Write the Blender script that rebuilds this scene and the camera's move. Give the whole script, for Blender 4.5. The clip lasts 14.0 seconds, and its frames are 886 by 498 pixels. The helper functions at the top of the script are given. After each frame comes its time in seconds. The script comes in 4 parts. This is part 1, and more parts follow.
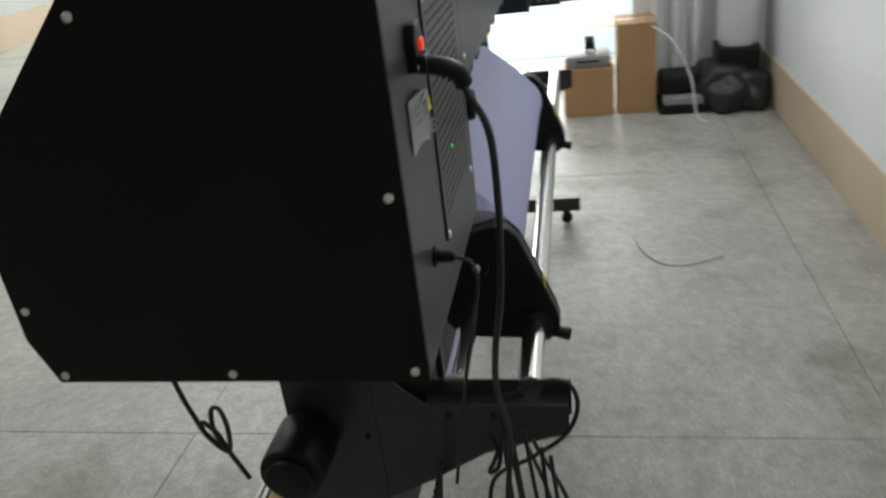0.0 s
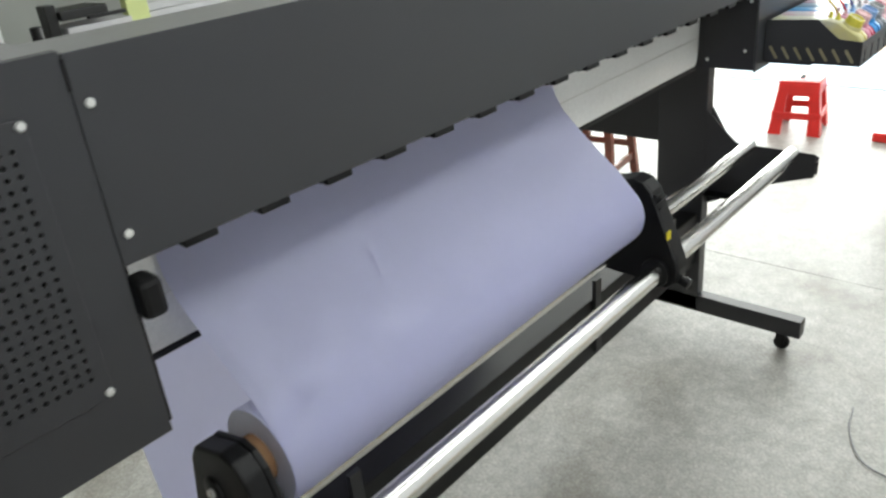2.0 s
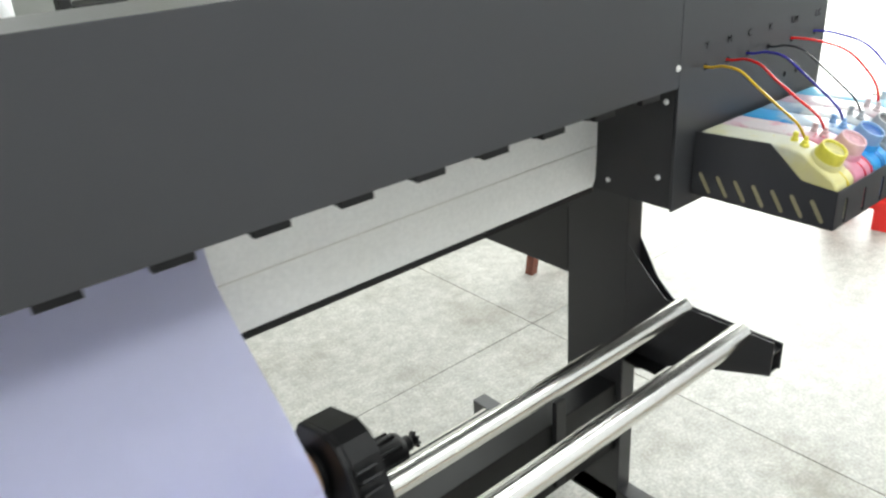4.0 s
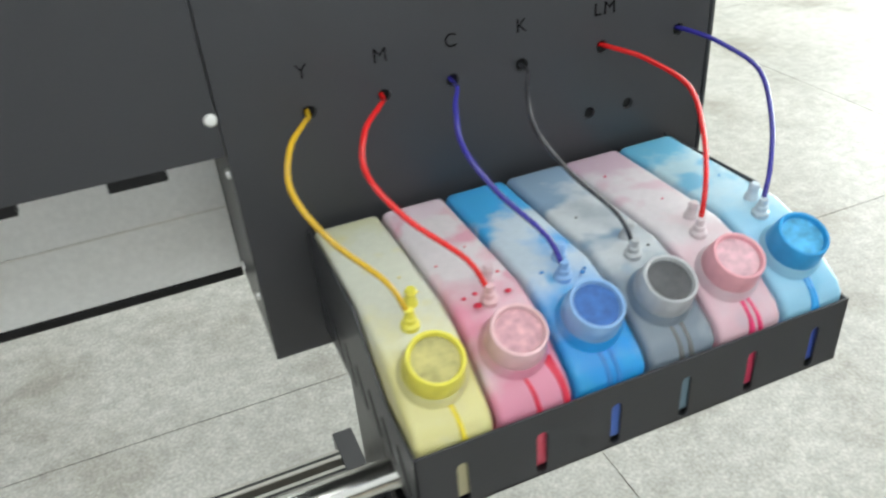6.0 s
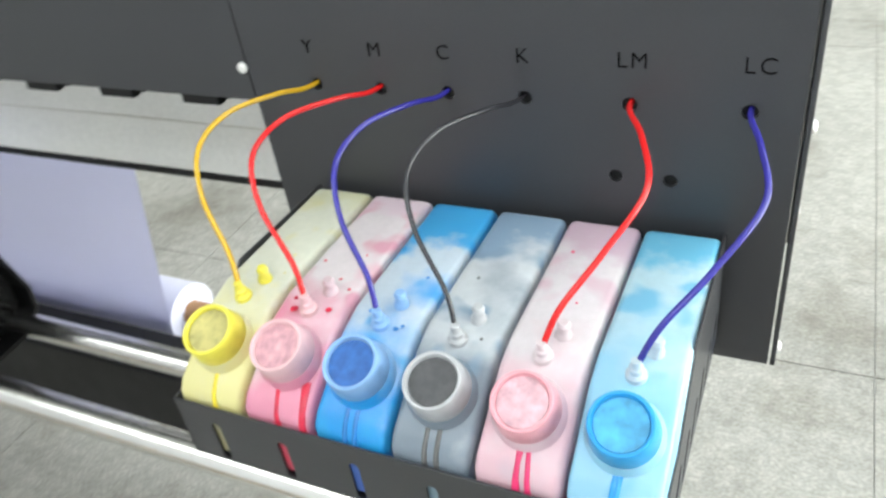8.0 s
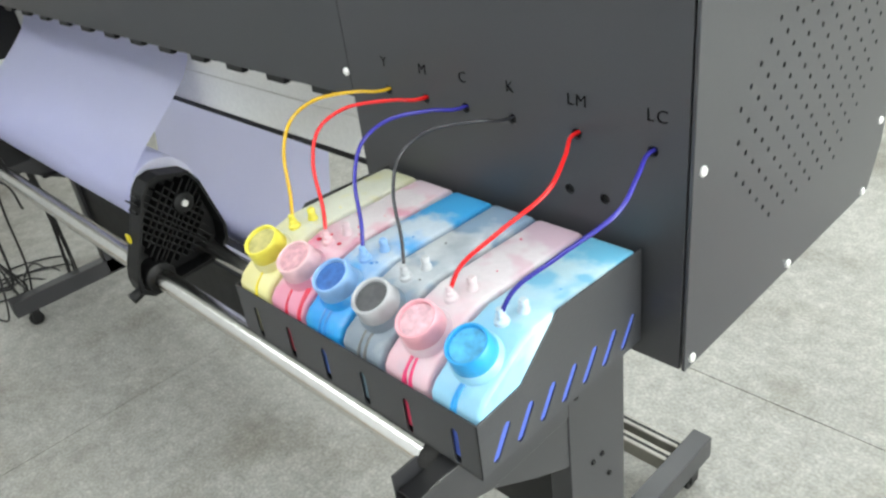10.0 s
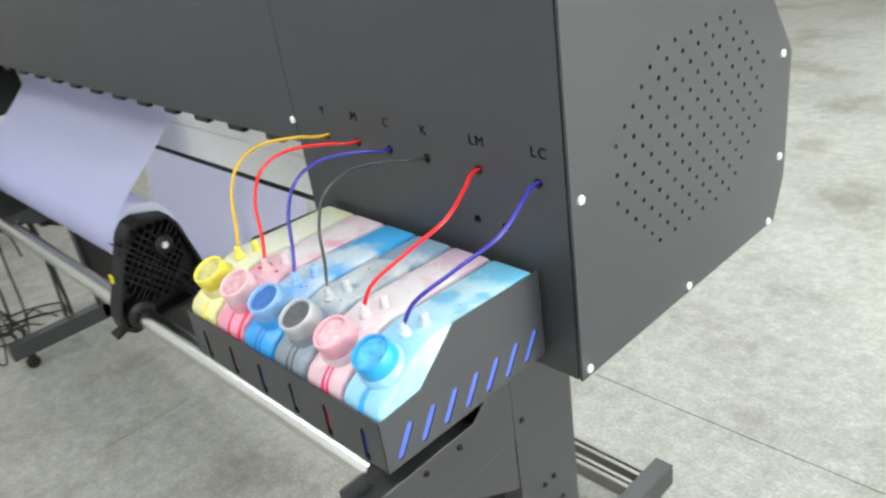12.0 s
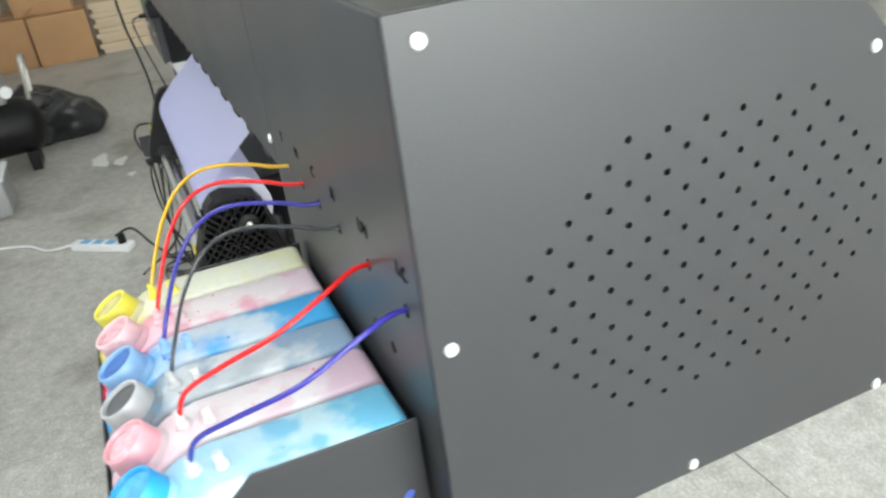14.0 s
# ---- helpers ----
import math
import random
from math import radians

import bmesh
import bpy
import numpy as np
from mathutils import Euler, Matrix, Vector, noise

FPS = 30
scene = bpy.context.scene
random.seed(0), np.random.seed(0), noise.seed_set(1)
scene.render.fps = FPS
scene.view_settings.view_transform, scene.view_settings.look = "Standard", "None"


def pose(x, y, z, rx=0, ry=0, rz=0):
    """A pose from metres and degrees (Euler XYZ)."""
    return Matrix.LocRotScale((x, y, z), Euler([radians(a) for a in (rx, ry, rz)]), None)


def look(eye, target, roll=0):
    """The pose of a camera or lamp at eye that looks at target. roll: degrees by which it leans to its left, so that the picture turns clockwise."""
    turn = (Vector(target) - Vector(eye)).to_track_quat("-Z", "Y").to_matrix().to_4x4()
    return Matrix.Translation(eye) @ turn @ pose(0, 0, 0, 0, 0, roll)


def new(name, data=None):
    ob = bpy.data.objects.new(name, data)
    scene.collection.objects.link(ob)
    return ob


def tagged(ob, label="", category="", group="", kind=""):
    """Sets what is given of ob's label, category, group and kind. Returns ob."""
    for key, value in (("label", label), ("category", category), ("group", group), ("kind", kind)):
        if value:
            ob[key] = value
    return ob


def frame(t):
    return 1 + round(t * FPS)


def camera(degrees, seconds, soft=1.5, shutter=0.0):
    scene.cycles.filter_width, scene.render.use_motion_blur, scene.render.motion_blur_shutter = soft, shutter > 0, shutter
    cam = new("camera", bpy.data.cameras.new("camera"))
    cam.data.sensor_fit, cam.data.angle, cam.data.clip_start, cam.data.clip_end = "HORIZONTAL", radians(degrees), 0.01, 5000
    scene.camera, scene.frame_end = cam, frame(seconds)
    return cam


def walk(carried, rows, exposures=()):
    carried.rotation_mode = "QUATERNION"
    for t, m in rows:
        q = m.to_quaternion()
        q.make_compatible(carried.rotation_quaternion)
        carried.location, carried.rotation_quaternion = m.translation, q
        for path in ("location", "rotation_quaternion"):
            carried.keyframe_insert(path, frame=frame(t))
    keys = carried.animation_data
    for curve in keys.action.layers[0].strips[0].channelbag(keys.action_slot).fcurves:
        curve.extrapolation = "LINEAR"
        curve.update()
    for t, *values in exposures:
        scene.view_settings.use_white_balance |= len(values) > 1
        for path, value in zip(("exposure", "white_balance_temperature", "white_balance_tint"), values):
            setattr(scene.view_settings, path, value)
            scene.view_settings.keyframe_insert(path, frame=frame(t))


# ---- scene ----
cam = camera(59.1, 14.0, soft=2.4, shutter=0.3)
PATH = [
    (0, (-3.186, -0.186, 1.5), (-1.422, 0.175, 0.628), -7.1),
    (0.5, (-2.942, -0.472, 1.53), (-1.311, 0.35, 0.717), -6.0),
    (1, (-2.703, -0.567, 1.523), (-1.152, 0.375, 0.681), -3.2),
    (1.5, (-2.484, -0.688, 1.541), (-1.017, 0.355, 0.669), -3.5),
    (2, (-2.267, -0.798, 1.546), (-0.951, 0.436, 0.682), -6.0),
    (2.5, (-2.009, -0.719, 1.524), (-0.736, 0.567, 0.675), -6.8),
    (3, (-1.81, -0.628, 1.511), (-0.498, 0.637, 0.687), -6.1),
    (3.5, (-1.467, -0.686, 1.541), (-0.226, 0.641, 0.705), -5.9),
    (3.7, (-1.343, -0.731, 1.53), (-0.148, 0.64, 0.697), -5.1),
    (5.8, (-0.207, -0.619, 1.454), (0.466, 0.926, 0.376), -4.6),
    (6, (-0.117, -0.607, 1.452), (0.464, 0.967, 0.363), -5.0),
    (6.5, (0.062, -0.644, 1.457), (0.281, 1.016, 0.363), -6.2),
    (7, (0.224, -0.714, 1.466), (-0.025, 0.96, 0.4), -9.0),
    (7.5, (0.316, -0.658, 1.451), (-0.169, 0.989, 0.423), -8.9),
    (8, (0.404, -0.544, 1.475), (-0.389, 0.883, 0.32), -9.1),
    (8.2, (0.433, -0.55, 1.493), (-0.468, 0.782, 0.312), -8.6),
    (10.3, (0.735, -0.599, 1.522), (-0.569, 0.554, 0.538), -7.5),
    (10.5, (0.727, -0.637, 1.536), (-0.483, 0.621, 0.559), -5.8),
    (11, (0.734, -0.735, 1.54), (-0.306, 0.679, 0.581), -3.4),
    (11.5, (0.771, -0.711, 1.529), (-0.301, 0.694, 0.594), -4.8),
    (12, (0.868, -0.581, 1.527), (-0.477, 0.591, 0.624), -8.7),
    (12.5, (0.925, -0.499, 1.516), (-0.569, 0.443, 0.577), -8.9),
    (13, (0.895, -0.43, 1.507), (-0.644, 0.392, 0.529), -9.5),
    (13.5, (0.804, -0.32, 1.513), (-0.747, 0.475, 0.531), -8.3),
    (14, (0.844, -0.142, 1.505), (-0.822, 0.478, 0.588), -7.6),
]
walk(cam, [(t, look(eye, target, roll)) for t, eye, target, roll in PATH],
     exposures=[(0, -1.08, 6430, 4), (0.6, -1.04, 6430, 4), (1, -0.86, 6430, 4), (1.5, -0.62, 6430, 4), (2.5, -0.52, 6430, 4), (3, -0.68, 6430, 4), (3.5, -0.16, 6430, 4), (5.8, -0.5, 6340, 3), (6.5, -0.53, 6340, 3), (7, -0.35, 6340, 3), (8, -0.1, 6340, 3), (10.5, -0.25, 6340, 3), (11.2, -0.44, 6340, 3), (12, -0.1, 6340, 3), (12.5, -0.02, 6340, 3), (14, -0.04, 6340, 3)])

# ---- world and lights ----
world = bpy.data.worlds.new("world")
scene.world = world
world.use_nodes = True
wn = world.node_tree
sky = wn.nodes.new("ShaderNodeTexSky")
sky.sky_type = "NISHITA"
sky.sun_disc = False
sky.sun_elevation = radians(38)
sky.sun_rotation = radians(60)
wn.links.new(sky.outputs[0], wn.nodes["Background"].inputs[0])
wn.nodes["Background"].inputs[1].default_value = 0.12


def area_lamp(name, eye, target, sx, sy, watts, colour):
    d = bpy.data.lights.new(name, "AREA")
    d.shape, d.size, d.size_y, d.energy, d.color = "RECTANGLE", sx, sy, watts, colour
    o = new(name, d)
    o.matrix_world = look(eye, target)
    return o


area_lamp("gate_daylight", (8.6, 2.6, 2.0), (0, 2.6, 0.9), 7.0, 3.6, 1450, (1.0, 0.99, 0.97))
# The last lamp, out of view, is added to brighten the south wall.
LAMPS = [(-7.6, 1.6, 26), (-1.2, 3.4, 66), (2.4, 3.4, 70), (0.8, 0.3, 22)]
# Unseen fill lamps, added to even out the light on the paper.
ADDED_BATTENS = [(-1.7, 17), (0.5, 17)]
for lx, ly, lw in LAMPS:
    area_lamp("ceiling_lamp_light", (lx, ly, 3.6), (lx, ly, 0), 2.4, 1.0, lw, (0.985, 0.99, 1.0))

for lx, lw in ADDED_BATTENS:
    area_lamp("added_fill_light", (lx, -1.19, 2.52), (lx, 0.25, 0.9), 2.1, 0.42, lw, (0.985, 0.99, 1.0))


# ---- materials ----
def mat(name, colour, rough=0.5, metal=0.0, var=0.12, scale=6.0, fine=140.0, bump=0.05, emit=0.0, rand=0.0, spec=0.5):
    m = bpy.data.materials.new(name)
    m.use_nodes = True
    nt = m.node_tree
    b = nt.nodes["Principled BSDF"]
    tc = nt.nodes.new("ShaderNodeTexCoord")
    n1, n2 = nt.nodes.new("ShaderNodeTexNoise"), nt.nodes.new("ShaderNodeTexNoise")
    n1.inputs["Scale"].default_value, n2.inputs["Scale"].default_value = scale, fine
    n1.inputs["Detail"].default_value, n2.inputs["Detail"].default_value = 5, 2
    for n in (n1, n2):
        nt.links.new(tc.outputs["Object"], n.inputs["Vector"])
    add = nt.nodes.new("ShaderNodeMath")
    add.operation = "ADD"
    nt.links.new(n1.outputs[0], add.inputs[0])
    nt.links.new(n2.outputs[0], add.inputs[1])
    mr = nt.nodes.new("ShaderNodeMapRange")
    mr.inputs["From Min"].default_value, mr.inputs["From Max"].default_value = 0.6, 1.4
    mr.inputs["To Min"].default_value, mr.inputs["To Max"].default_value = 1 - var, 1 + var
    nt.links.new(add.outputs[0], mr.inputs["Value"])
    mul = nt.nodes.new("ShaderNodeVectorMath")
    mul.operation = "SCALE"
    mul.inputs[0].default_value = colour
    nt.links.new(mr.outputs[0], mul.inputs["Scale"])
    nt.links.new(mul.outputs[0], b.inputs["Base Color"])
    rr = nt.nodes.new("ShaderNodeMapRange")
    rr.inputs["To Min"].default_value, rr.inputs["To Max"].default_value = max(rough - 0.08, 0.02), min(rough + 0.08, 1)
    nt.links.new(n1.outputs[0], rr.inputs["Value"])
    nt.links.new(rr.outputs[0], b.inputs["Roughness"])
    b.inputs["Metallic"].default_value = metal
    b.inputs["Specular IOR Level"].default_value = spec
    if bump:
        bp = nt.nodes.new("ShaderNodeBump")
        bp.inputs["Strength"].default_value, bp.inputs["Distance"].default_value = bump, 0.002
        nt.links.new(n2.outputs[0], bp.inputs["Height"])
        nt.links.new(bp.outputs[0], b.inputs["Normal"])
    if emit:
        b.inputs["Emission Color"].default_value = (*colour, 1)
        b.inputs["Emission Strength"].default_value = emit
    return m


def floor_material():
    """Worn concrete: fine aggregate, pale scuffs, brown-grey stains."""
    m = mat("ground_concrete", (0.44, 0.435, 0.41), 0.46, var=0.14, scale=3.2, fine=38, bump=0.06)
    nt = m.node_tree
    b = nt.nodes["Principled BSDF"]
    tc = nt.nodes["Texture Coordinate"]
    last = b.inputs["Base Color"].links[0].from_socket

    def layer(kind, scale, detail, stops, amount, offset=0.0):
        nonlocal last
        mp = nt.nodes.new("ShaderNodeMapping")
        mp.inputs["Location"].default_value = (offset, offset * 0.7, 0)
        nt.links.new(tc.outputs["Object"], mp.inputs[0])
        n = nt.nodes.new(kind)
        n.inputs["Scale"].default_value = scale
        if kind == "ShaderNodeTexNoise":
            n.inputs["Detail"].default_value = detail
        nt.links.new(mp.outputs[0], n.inputs["Vector"])
        r = nt.nodes.new("ShaderNodeValToRGB")
        e = r.color_ramp.elements
        e[0].position, e[0].color = stops[0][0], (*stops[0][1], 1)
        e[1].position, e[1].color = stops[1][0], (*stops[1][1], 1)
        nt.links.new(n.outputs["Distance" if kind == "ShaderNodeTexVoronoi" else 0], r.inputs[0])
        mx = nt.nodes.new("ShaderNodeMix")
        mx.data_type, mx.blend_type = "RGBA", "MULTIPLY"
        mx.inputs[0].default_value = amount
        nt.links.new(last, mx.inputs[6])
        nt.links.new(r.outputs[0], mx.inputs[7])
        last = mx.outputs[2]

    layer("ShaderNodeTexVoronoi", 75, 0, ((0.05, (1.30, 1.30, 1.27)), (0.55, (0.86, 0.86, 0.86))), 0.42)
    layer("ShaderNodeTexNoise", 120, 4, ((0.38, (0.70, 0.69, 0.66)), (0.62, (1.20, 1.20, 1.20))), 0.5, 3.0)
    layer("ShaderNodeTexNoise", 19, 6, ((0.36, (0.80, 0.79, 0.76)), (0.66, (1.14, 1.14, 1.13))), 0.6, 7.0)
    layer("ShaderNodeTexNoise", 2.6, 3, ((0.52, (1.0, 1.0, 1.0)), (0.72, (0.58, 0.55, 0.50))), 0.8)
    layer("ShaderNodeTexNoise", 0.9, 5, ((0.35, (0.88, 0.88, 0.87)), (0.62, (1.08, 1.08, 1.08))), 0.9, 11.0)
    nt.links.new(last, b.inputs["Base Color"])
    return m


def bottle_material(name, low, high, mark, level, seed, rear, rear_at, deep):
    """Milky plastic, stained by the ink inside and by drips."""
    m = mat(name, high, 0.36, var=0.07, scale=18, bump=0.02)
    nt = m.node_tree
    b = nt.nodes["Principled BSDF"]
    old = b.inputs["Base Color"].links[0].from_socket
    tc = nt.nodes["Texture Coordinate"]
    sep = nt.nodes.new("ShaderNodeSeparateXYZ")
    nt.links.new(tc.outputs["Object"], sep.inputs[0])
    n = nt.nodes.new("ShaderNodeTexNoise")
    n.inputs["Scale"].default_value, n.inputs["Detail"].default_value = 17, 5
    mp = nt.nodes.new("ShaderNodeMapping")
    mp.inputs["Location"].default_value = (seed * 3.1, seed * 1.7, 0)
    nt.links.new(tc.outputs["Object"], mp.inputs[0])
    nt.links.new(mp.outputs[0], n.inputs["Vector"])
    # ink level along the bottle's length and noise
    a = nt.nodes.new("ShaderNodeMath")
    a.operation = "MULTIPLY_ADD"
    a.inputs[1].default_value = -3.4
    nt.links.new(sep.outputs[1], a.inputs[0])
    nt.links.new(n.outputs[0], a.inputs[2])
    r = nt.nodes.new("ShaderNodeMapRange")
    r.inputs["From Min"].default_value, r.inputs["From Max"].default_value = level, level + 0.28
    nt.links.new(a.outputs[0], r.inputs["Value"])
    mx = nt.nodes.new("ShaderNodeMix")
    mx.data_type = "RGBA"
    nt.links.new(r.outputs[0], mx.inputs[0])
    nt.links.new(old, mx.inputs[6])
    mx.inputs[7].default_value = (*low, 1)
    # splashes
    n3 = nt.nodes.new("ShaderNodeTexNoise")
    n3.inputs["Scale"].default_value, n3.inputs["Detail"].default_value = 22, 2
    nt.links.new(mp.outputs[0], n3.inputs["Vector"])
    r3 = nt.nodes.new("ShaderNodeMapRange")
    r3.inputs["From Min"].default_value, r3.inputs["From Max"].default_value = 0.56, 0.66
    nt.links.new(n3.outputs[0], r3.inputs["Value"])
    mx2 = nt.nodes.new("ShaderNodeMix")
    mx2.data_type = "RGBA"
    nt.links.new(r3.outputs[0], mx2.inputs[0])
    nt.links.new(mx.outputs[2], mx2.inputs[6])
    mx2.inputs[7].default_value = (*mark, 1)
    # ink that stands in the rear end, with a ragged edge
    n4 = nt.nodes.new("ShaderNodeTexNoise")
    n4.inputs["Scale"].default_value, n4.inputs["Detail"].default_value = 30, 4
    nt.links.new(mp.outputs[0], n4.inputs["Vector"])
    ra = nt.nodes.new("ShaderNodeMath")
    ra.operation = "MULTIPLY_ADD"
    ra.inputs[1].default_value = 7.0
    nt.links.new(sep.outputs[1], ra.inputs[0])
    nt.links.new(n4.outputs[0], ra.inputs[2])
    rr4 = nt.nodes.new("ShaderNodeMapRange")
    rr4.inputs["From Min"].default_value, rr4.inputs["From Max"].default_value = rear_at, rear_at + 0.22
    nt.links.new(ra.outputs[0], rr4.inputs["Value"])
    mx4 = nt.nodes.new("ShaderNodeMix")
    mx4.data_type = "RGBA"
    nt.links.new(rr4.outputs[0], mx4.inputs[0])
    nt.links.new(mx2.outputs[2], mx4.inputs[6])
    mx4.inputs[7].default_value = (*rear, 1)
    # deeper colour at the bottom: standing ink, with the tray's shade put in
    rd = nt.nodes.new("ShaderNodeMapRange")
    rd.inputs["From Min"].default_value, rd.inputs["From Max"].default_value = 1.046, 1.030
    nt.links.new(sep.outputs[2], rd.inputs["Value"])
    mx5 = nt.nodes.new("ShaderNodeMix")
    mx5.data_type = "RGBA"
    nt.links.new(rd.outputs[0], mx5.inputs[0])
    nt.links.new(mx4.outputs[2], mx5.inputs[6])
    mx5.inputs[7].default_value = (*deep, 1)
    nt.links.new(mx5.outputs[2], b.inputs["Base Color"])
    b.inputs["Subsurface Weight"].default_value = 0.35
    b.inputs["Subsurface Radius"].default_value = (0.012, 0.012, 0.012)
    return m


M_PANEL = mat("grey_powder_coat", (0.037, 0.038, 0.042), 0.36, var=0.06, scale=3, fine=420, bump=0.08)
M_PANEL_DARK = mat("dark_powder_coat", (0.017, 0.017, 0.019), 0.34, var=0.08, scale=4, fine=420, bump=0.08)
# Left end plate's coat, with its backlit shade put into the colour.
M_SHADED_COAT = mat("shaded_powder_coat", (0.006, 0.006, 0.0065), 0.5, var=0.08, scale=4, fine=420, bump=0.08, spec=0.22)
M_STAND = mat("stand_powder_coat", (0.030, 0.030, 0.033), 0.33, var=0.06, scale=4, fine=420, bump=0.08)
M_RAIL = mat("dull_aluminium_rail", (0.34, 0.33, 0.30), 0.42, metal=0.9, var=0.08, scale=6, bump=0.02)
# Lighter than the panels: grazing glare on the tops is put into the colour.
M_LID = mat("glare_lifted_coat", (0.048, 0.048, 0.046), 0.36, var=0.06, scale=3, fine=420, bump=0.06)
M_BLACK = mat("black_plastic", (0.006, 0.006, 0.0065), 0.42, var=0.15, scale=20, bump=0.03, spec=0.28)
# Near-black for openings: the shade inside them is put into the colour.
M_INNER_SHADE = mat("inner_shade", (0.004, 0.004, 0.004), 0.9, bump=0)
M_CABLE = mat("black_cable", (0.014, 0.014, 0.015), 0.45, var=0.1, scale=30, bump=0)
M_CHROME = mat("chromed_steel", (0.84, 0.83, 0.8), 0.2, metal=1.0, var=0.05, scale=9, fine=90, bump=0.01)
M_ALU = mat("satin_aluminium", (0.68, 0.67, 0.63), 0.34, metal=1.0, var=0.06, scale=5, bump=0.02)
M_PLATEN = mat("platen_aluminium", (0.80, 0.80, 0.78), 0.38, metal=0.15, var=0.08, scale=4, bump=0.02)
M_PAPER = mat("white_paper", (0.76, 0.765, 0.93), 0.4, var=0.02, scale=2.2, fine=60, bump=0.0)
M_WEB = mat("thin_white_paper", (0.76, 0.765, 0.93), 0.4, var=0.02, scale=2.2, fine=60, bump=0.0)
thin_ = M_WEB.node_tree.nodes.new("ShaderNodeBsdfTranslucent")
thin_.inputs[0].default_value = (0.8, 0.8, 0.92, 1)
blend_ = M_WEB.node_tree.nodes.new("ShaderNodeMixShader")
blend_.inputs[0].default_value = 0.42
M_WEB.node_tree.links.new(M_WEB.node_tree.nodes["Principled BSDF"].outputs[0], blend_.inputs[1])
M_WEB.node_tree.links.new(thin_.outputs[0], blend_.inputs[2])
M_WEB.node_tree.links.new(blend_.outputs[0], M_WEB.node_tree.nodes["Material Output"].inputs[0])
M_CORE = mat("cardboard_core", (0.36, 0.2, 0.1), 0.75, var=0.1, scale=14, bump=0.05)
M_SCREW = mat("zinc_screw", (0.85, 0.85, 0.83), 0.35, metal=0.6, bump=0)
M_FLOOR = floor_material()
M_JOINT = mat("floor_joint", (0.4, 0.395, 0.375), 0.85, bump=0.1)
M_WALL = mat("white_wall", (0.86, 0.87, 0.9), 0.7, var=0.04, scale=1.2, fine=70, bump=0.06)
M_SKIRT = mat("beige_skirting", (0.62, 0.5, 0.37), 0.6, var=0.07, scale=3, bump=0.05)
M_CEIL = mat("ceiling_paint", (0.7, 0.7, 0.69), 0.8, var=0.04)
M_BROWN = mat("tan_wall", (0.34, 0.27, 0.2), 0.8, var=0.1, scale=1.5)
M_CARTON = mat("cardboard", (0.42, 0.245, 0.12), 0.8, var=0.13, scale=5, fine=80, bump=0.08)
M_TAPE = mat("parcel_tape", (0.5, 0.36, 0.2), 0.35, var=0.05)
M_RED = mat("red_plastic", (0.78, 0.03, 0.025), 0.35, var=0.06, scale=8, bump=0.02)
M_WOOD = mat("red_brown_wood", (0.2, 0.062, 0.04), 0.22, var=0.25, scale=16, fine=90, bump=0.1)
M_WHITE = mat("white_plastic", (0.78, 0.79, 0.8), 0.4, var=0.04, scale=12, bump=0.01)
M_BLUE_SOCKET = mat("blue_socket", (0.16, 0.4, 0.66), 0.4, bump=0)
M_BLUEFLOOR = mat("blue_floor_paint", (0.33, 0.5, 0.68), 0.55, var=0.08, scale=1.5)
M_YELLOWFLOOR = mat("ochre_floor_paint", (0.66, 0.47, 0.26), 0.55, var=0.08, scale=1.5)
M_YELLOW = mat("yellow_mark", (0.72, 0.6, 0.02), 0.5, var=0.06, bump=0)
M_SWITCH = mat("red_lit_switch", (1.0, 0.07, 0.02), 0.3, var=0.02, emit=0.8, bump=0)
M_LABEL = mat("silver_label", (0.66, 0.66, 0.64), 0.45, var=0.05, scale=25, bump=0.01)
M_INKTEXT = mat("black_print", (0.004, 0.004, 0.004), 0.9, bump=0, spec=0.05)
M_GREYBAR = mat("grey_print", (0.3, 0.3, 0.3), 0.6, bump=0)
M_LEDGE = mat("machine_green", (0.05, 0.16, 0.09), 0.5, var=0.1, bump=0.02)
M_GREYMET = mat("grey_paint", (0.3, 0.3, 0.31), 0.5, var=0.1, scale=6)
M_BAG = mat("black_sacks", (0.02, 0.02, 0.022), 0.35, var=0.3, scale=9, fine=40, bump=0.6)
M_LAMP = mat("lamp_tube", (1, 1, 1), 0.4, emit=6.0, bump=0)
M_DUST = mat("spilled_white", (0.7, 0.7, 0.68), 0.8, bump=0.1)


# ---- builders ----
def mesh_of(bm, name, material, smooth=False):
    bmesh.ops.recalc_face_normals(bm, faces=bm.faces)
    me = bpy.data.meshes.new(name)
    bm.to_mesh(me)
    bm.free()
    me.materials.append(material)
    if smooth:
        for p in me.polygons:
            p.use_smooth = True
        me.set_sharp_from_angle(angle=radians(40))
    return me


def part(name, bm, material, parent=None, label="", smooth=False, m=None):
    ob = new(name, mesh_of(bm, name, material, smooth))
    if parent is not None:
        ob.parent = parent
    if m is not None:
        ob.matrix_basis = m
    if label:
        tagged(ob, label)
    return ob


def thing(name, x, y, z, label, category, group="", kind=""):
    e = new(name)
    e.empty_display_size = 0.05
    e.location = (x, y, z)
    return tagged(e, label, category, group, kind)


def empty(name, label, category, group="", kind=""):
    return thing(name, 0, 0, 0, label, category, group, kind)


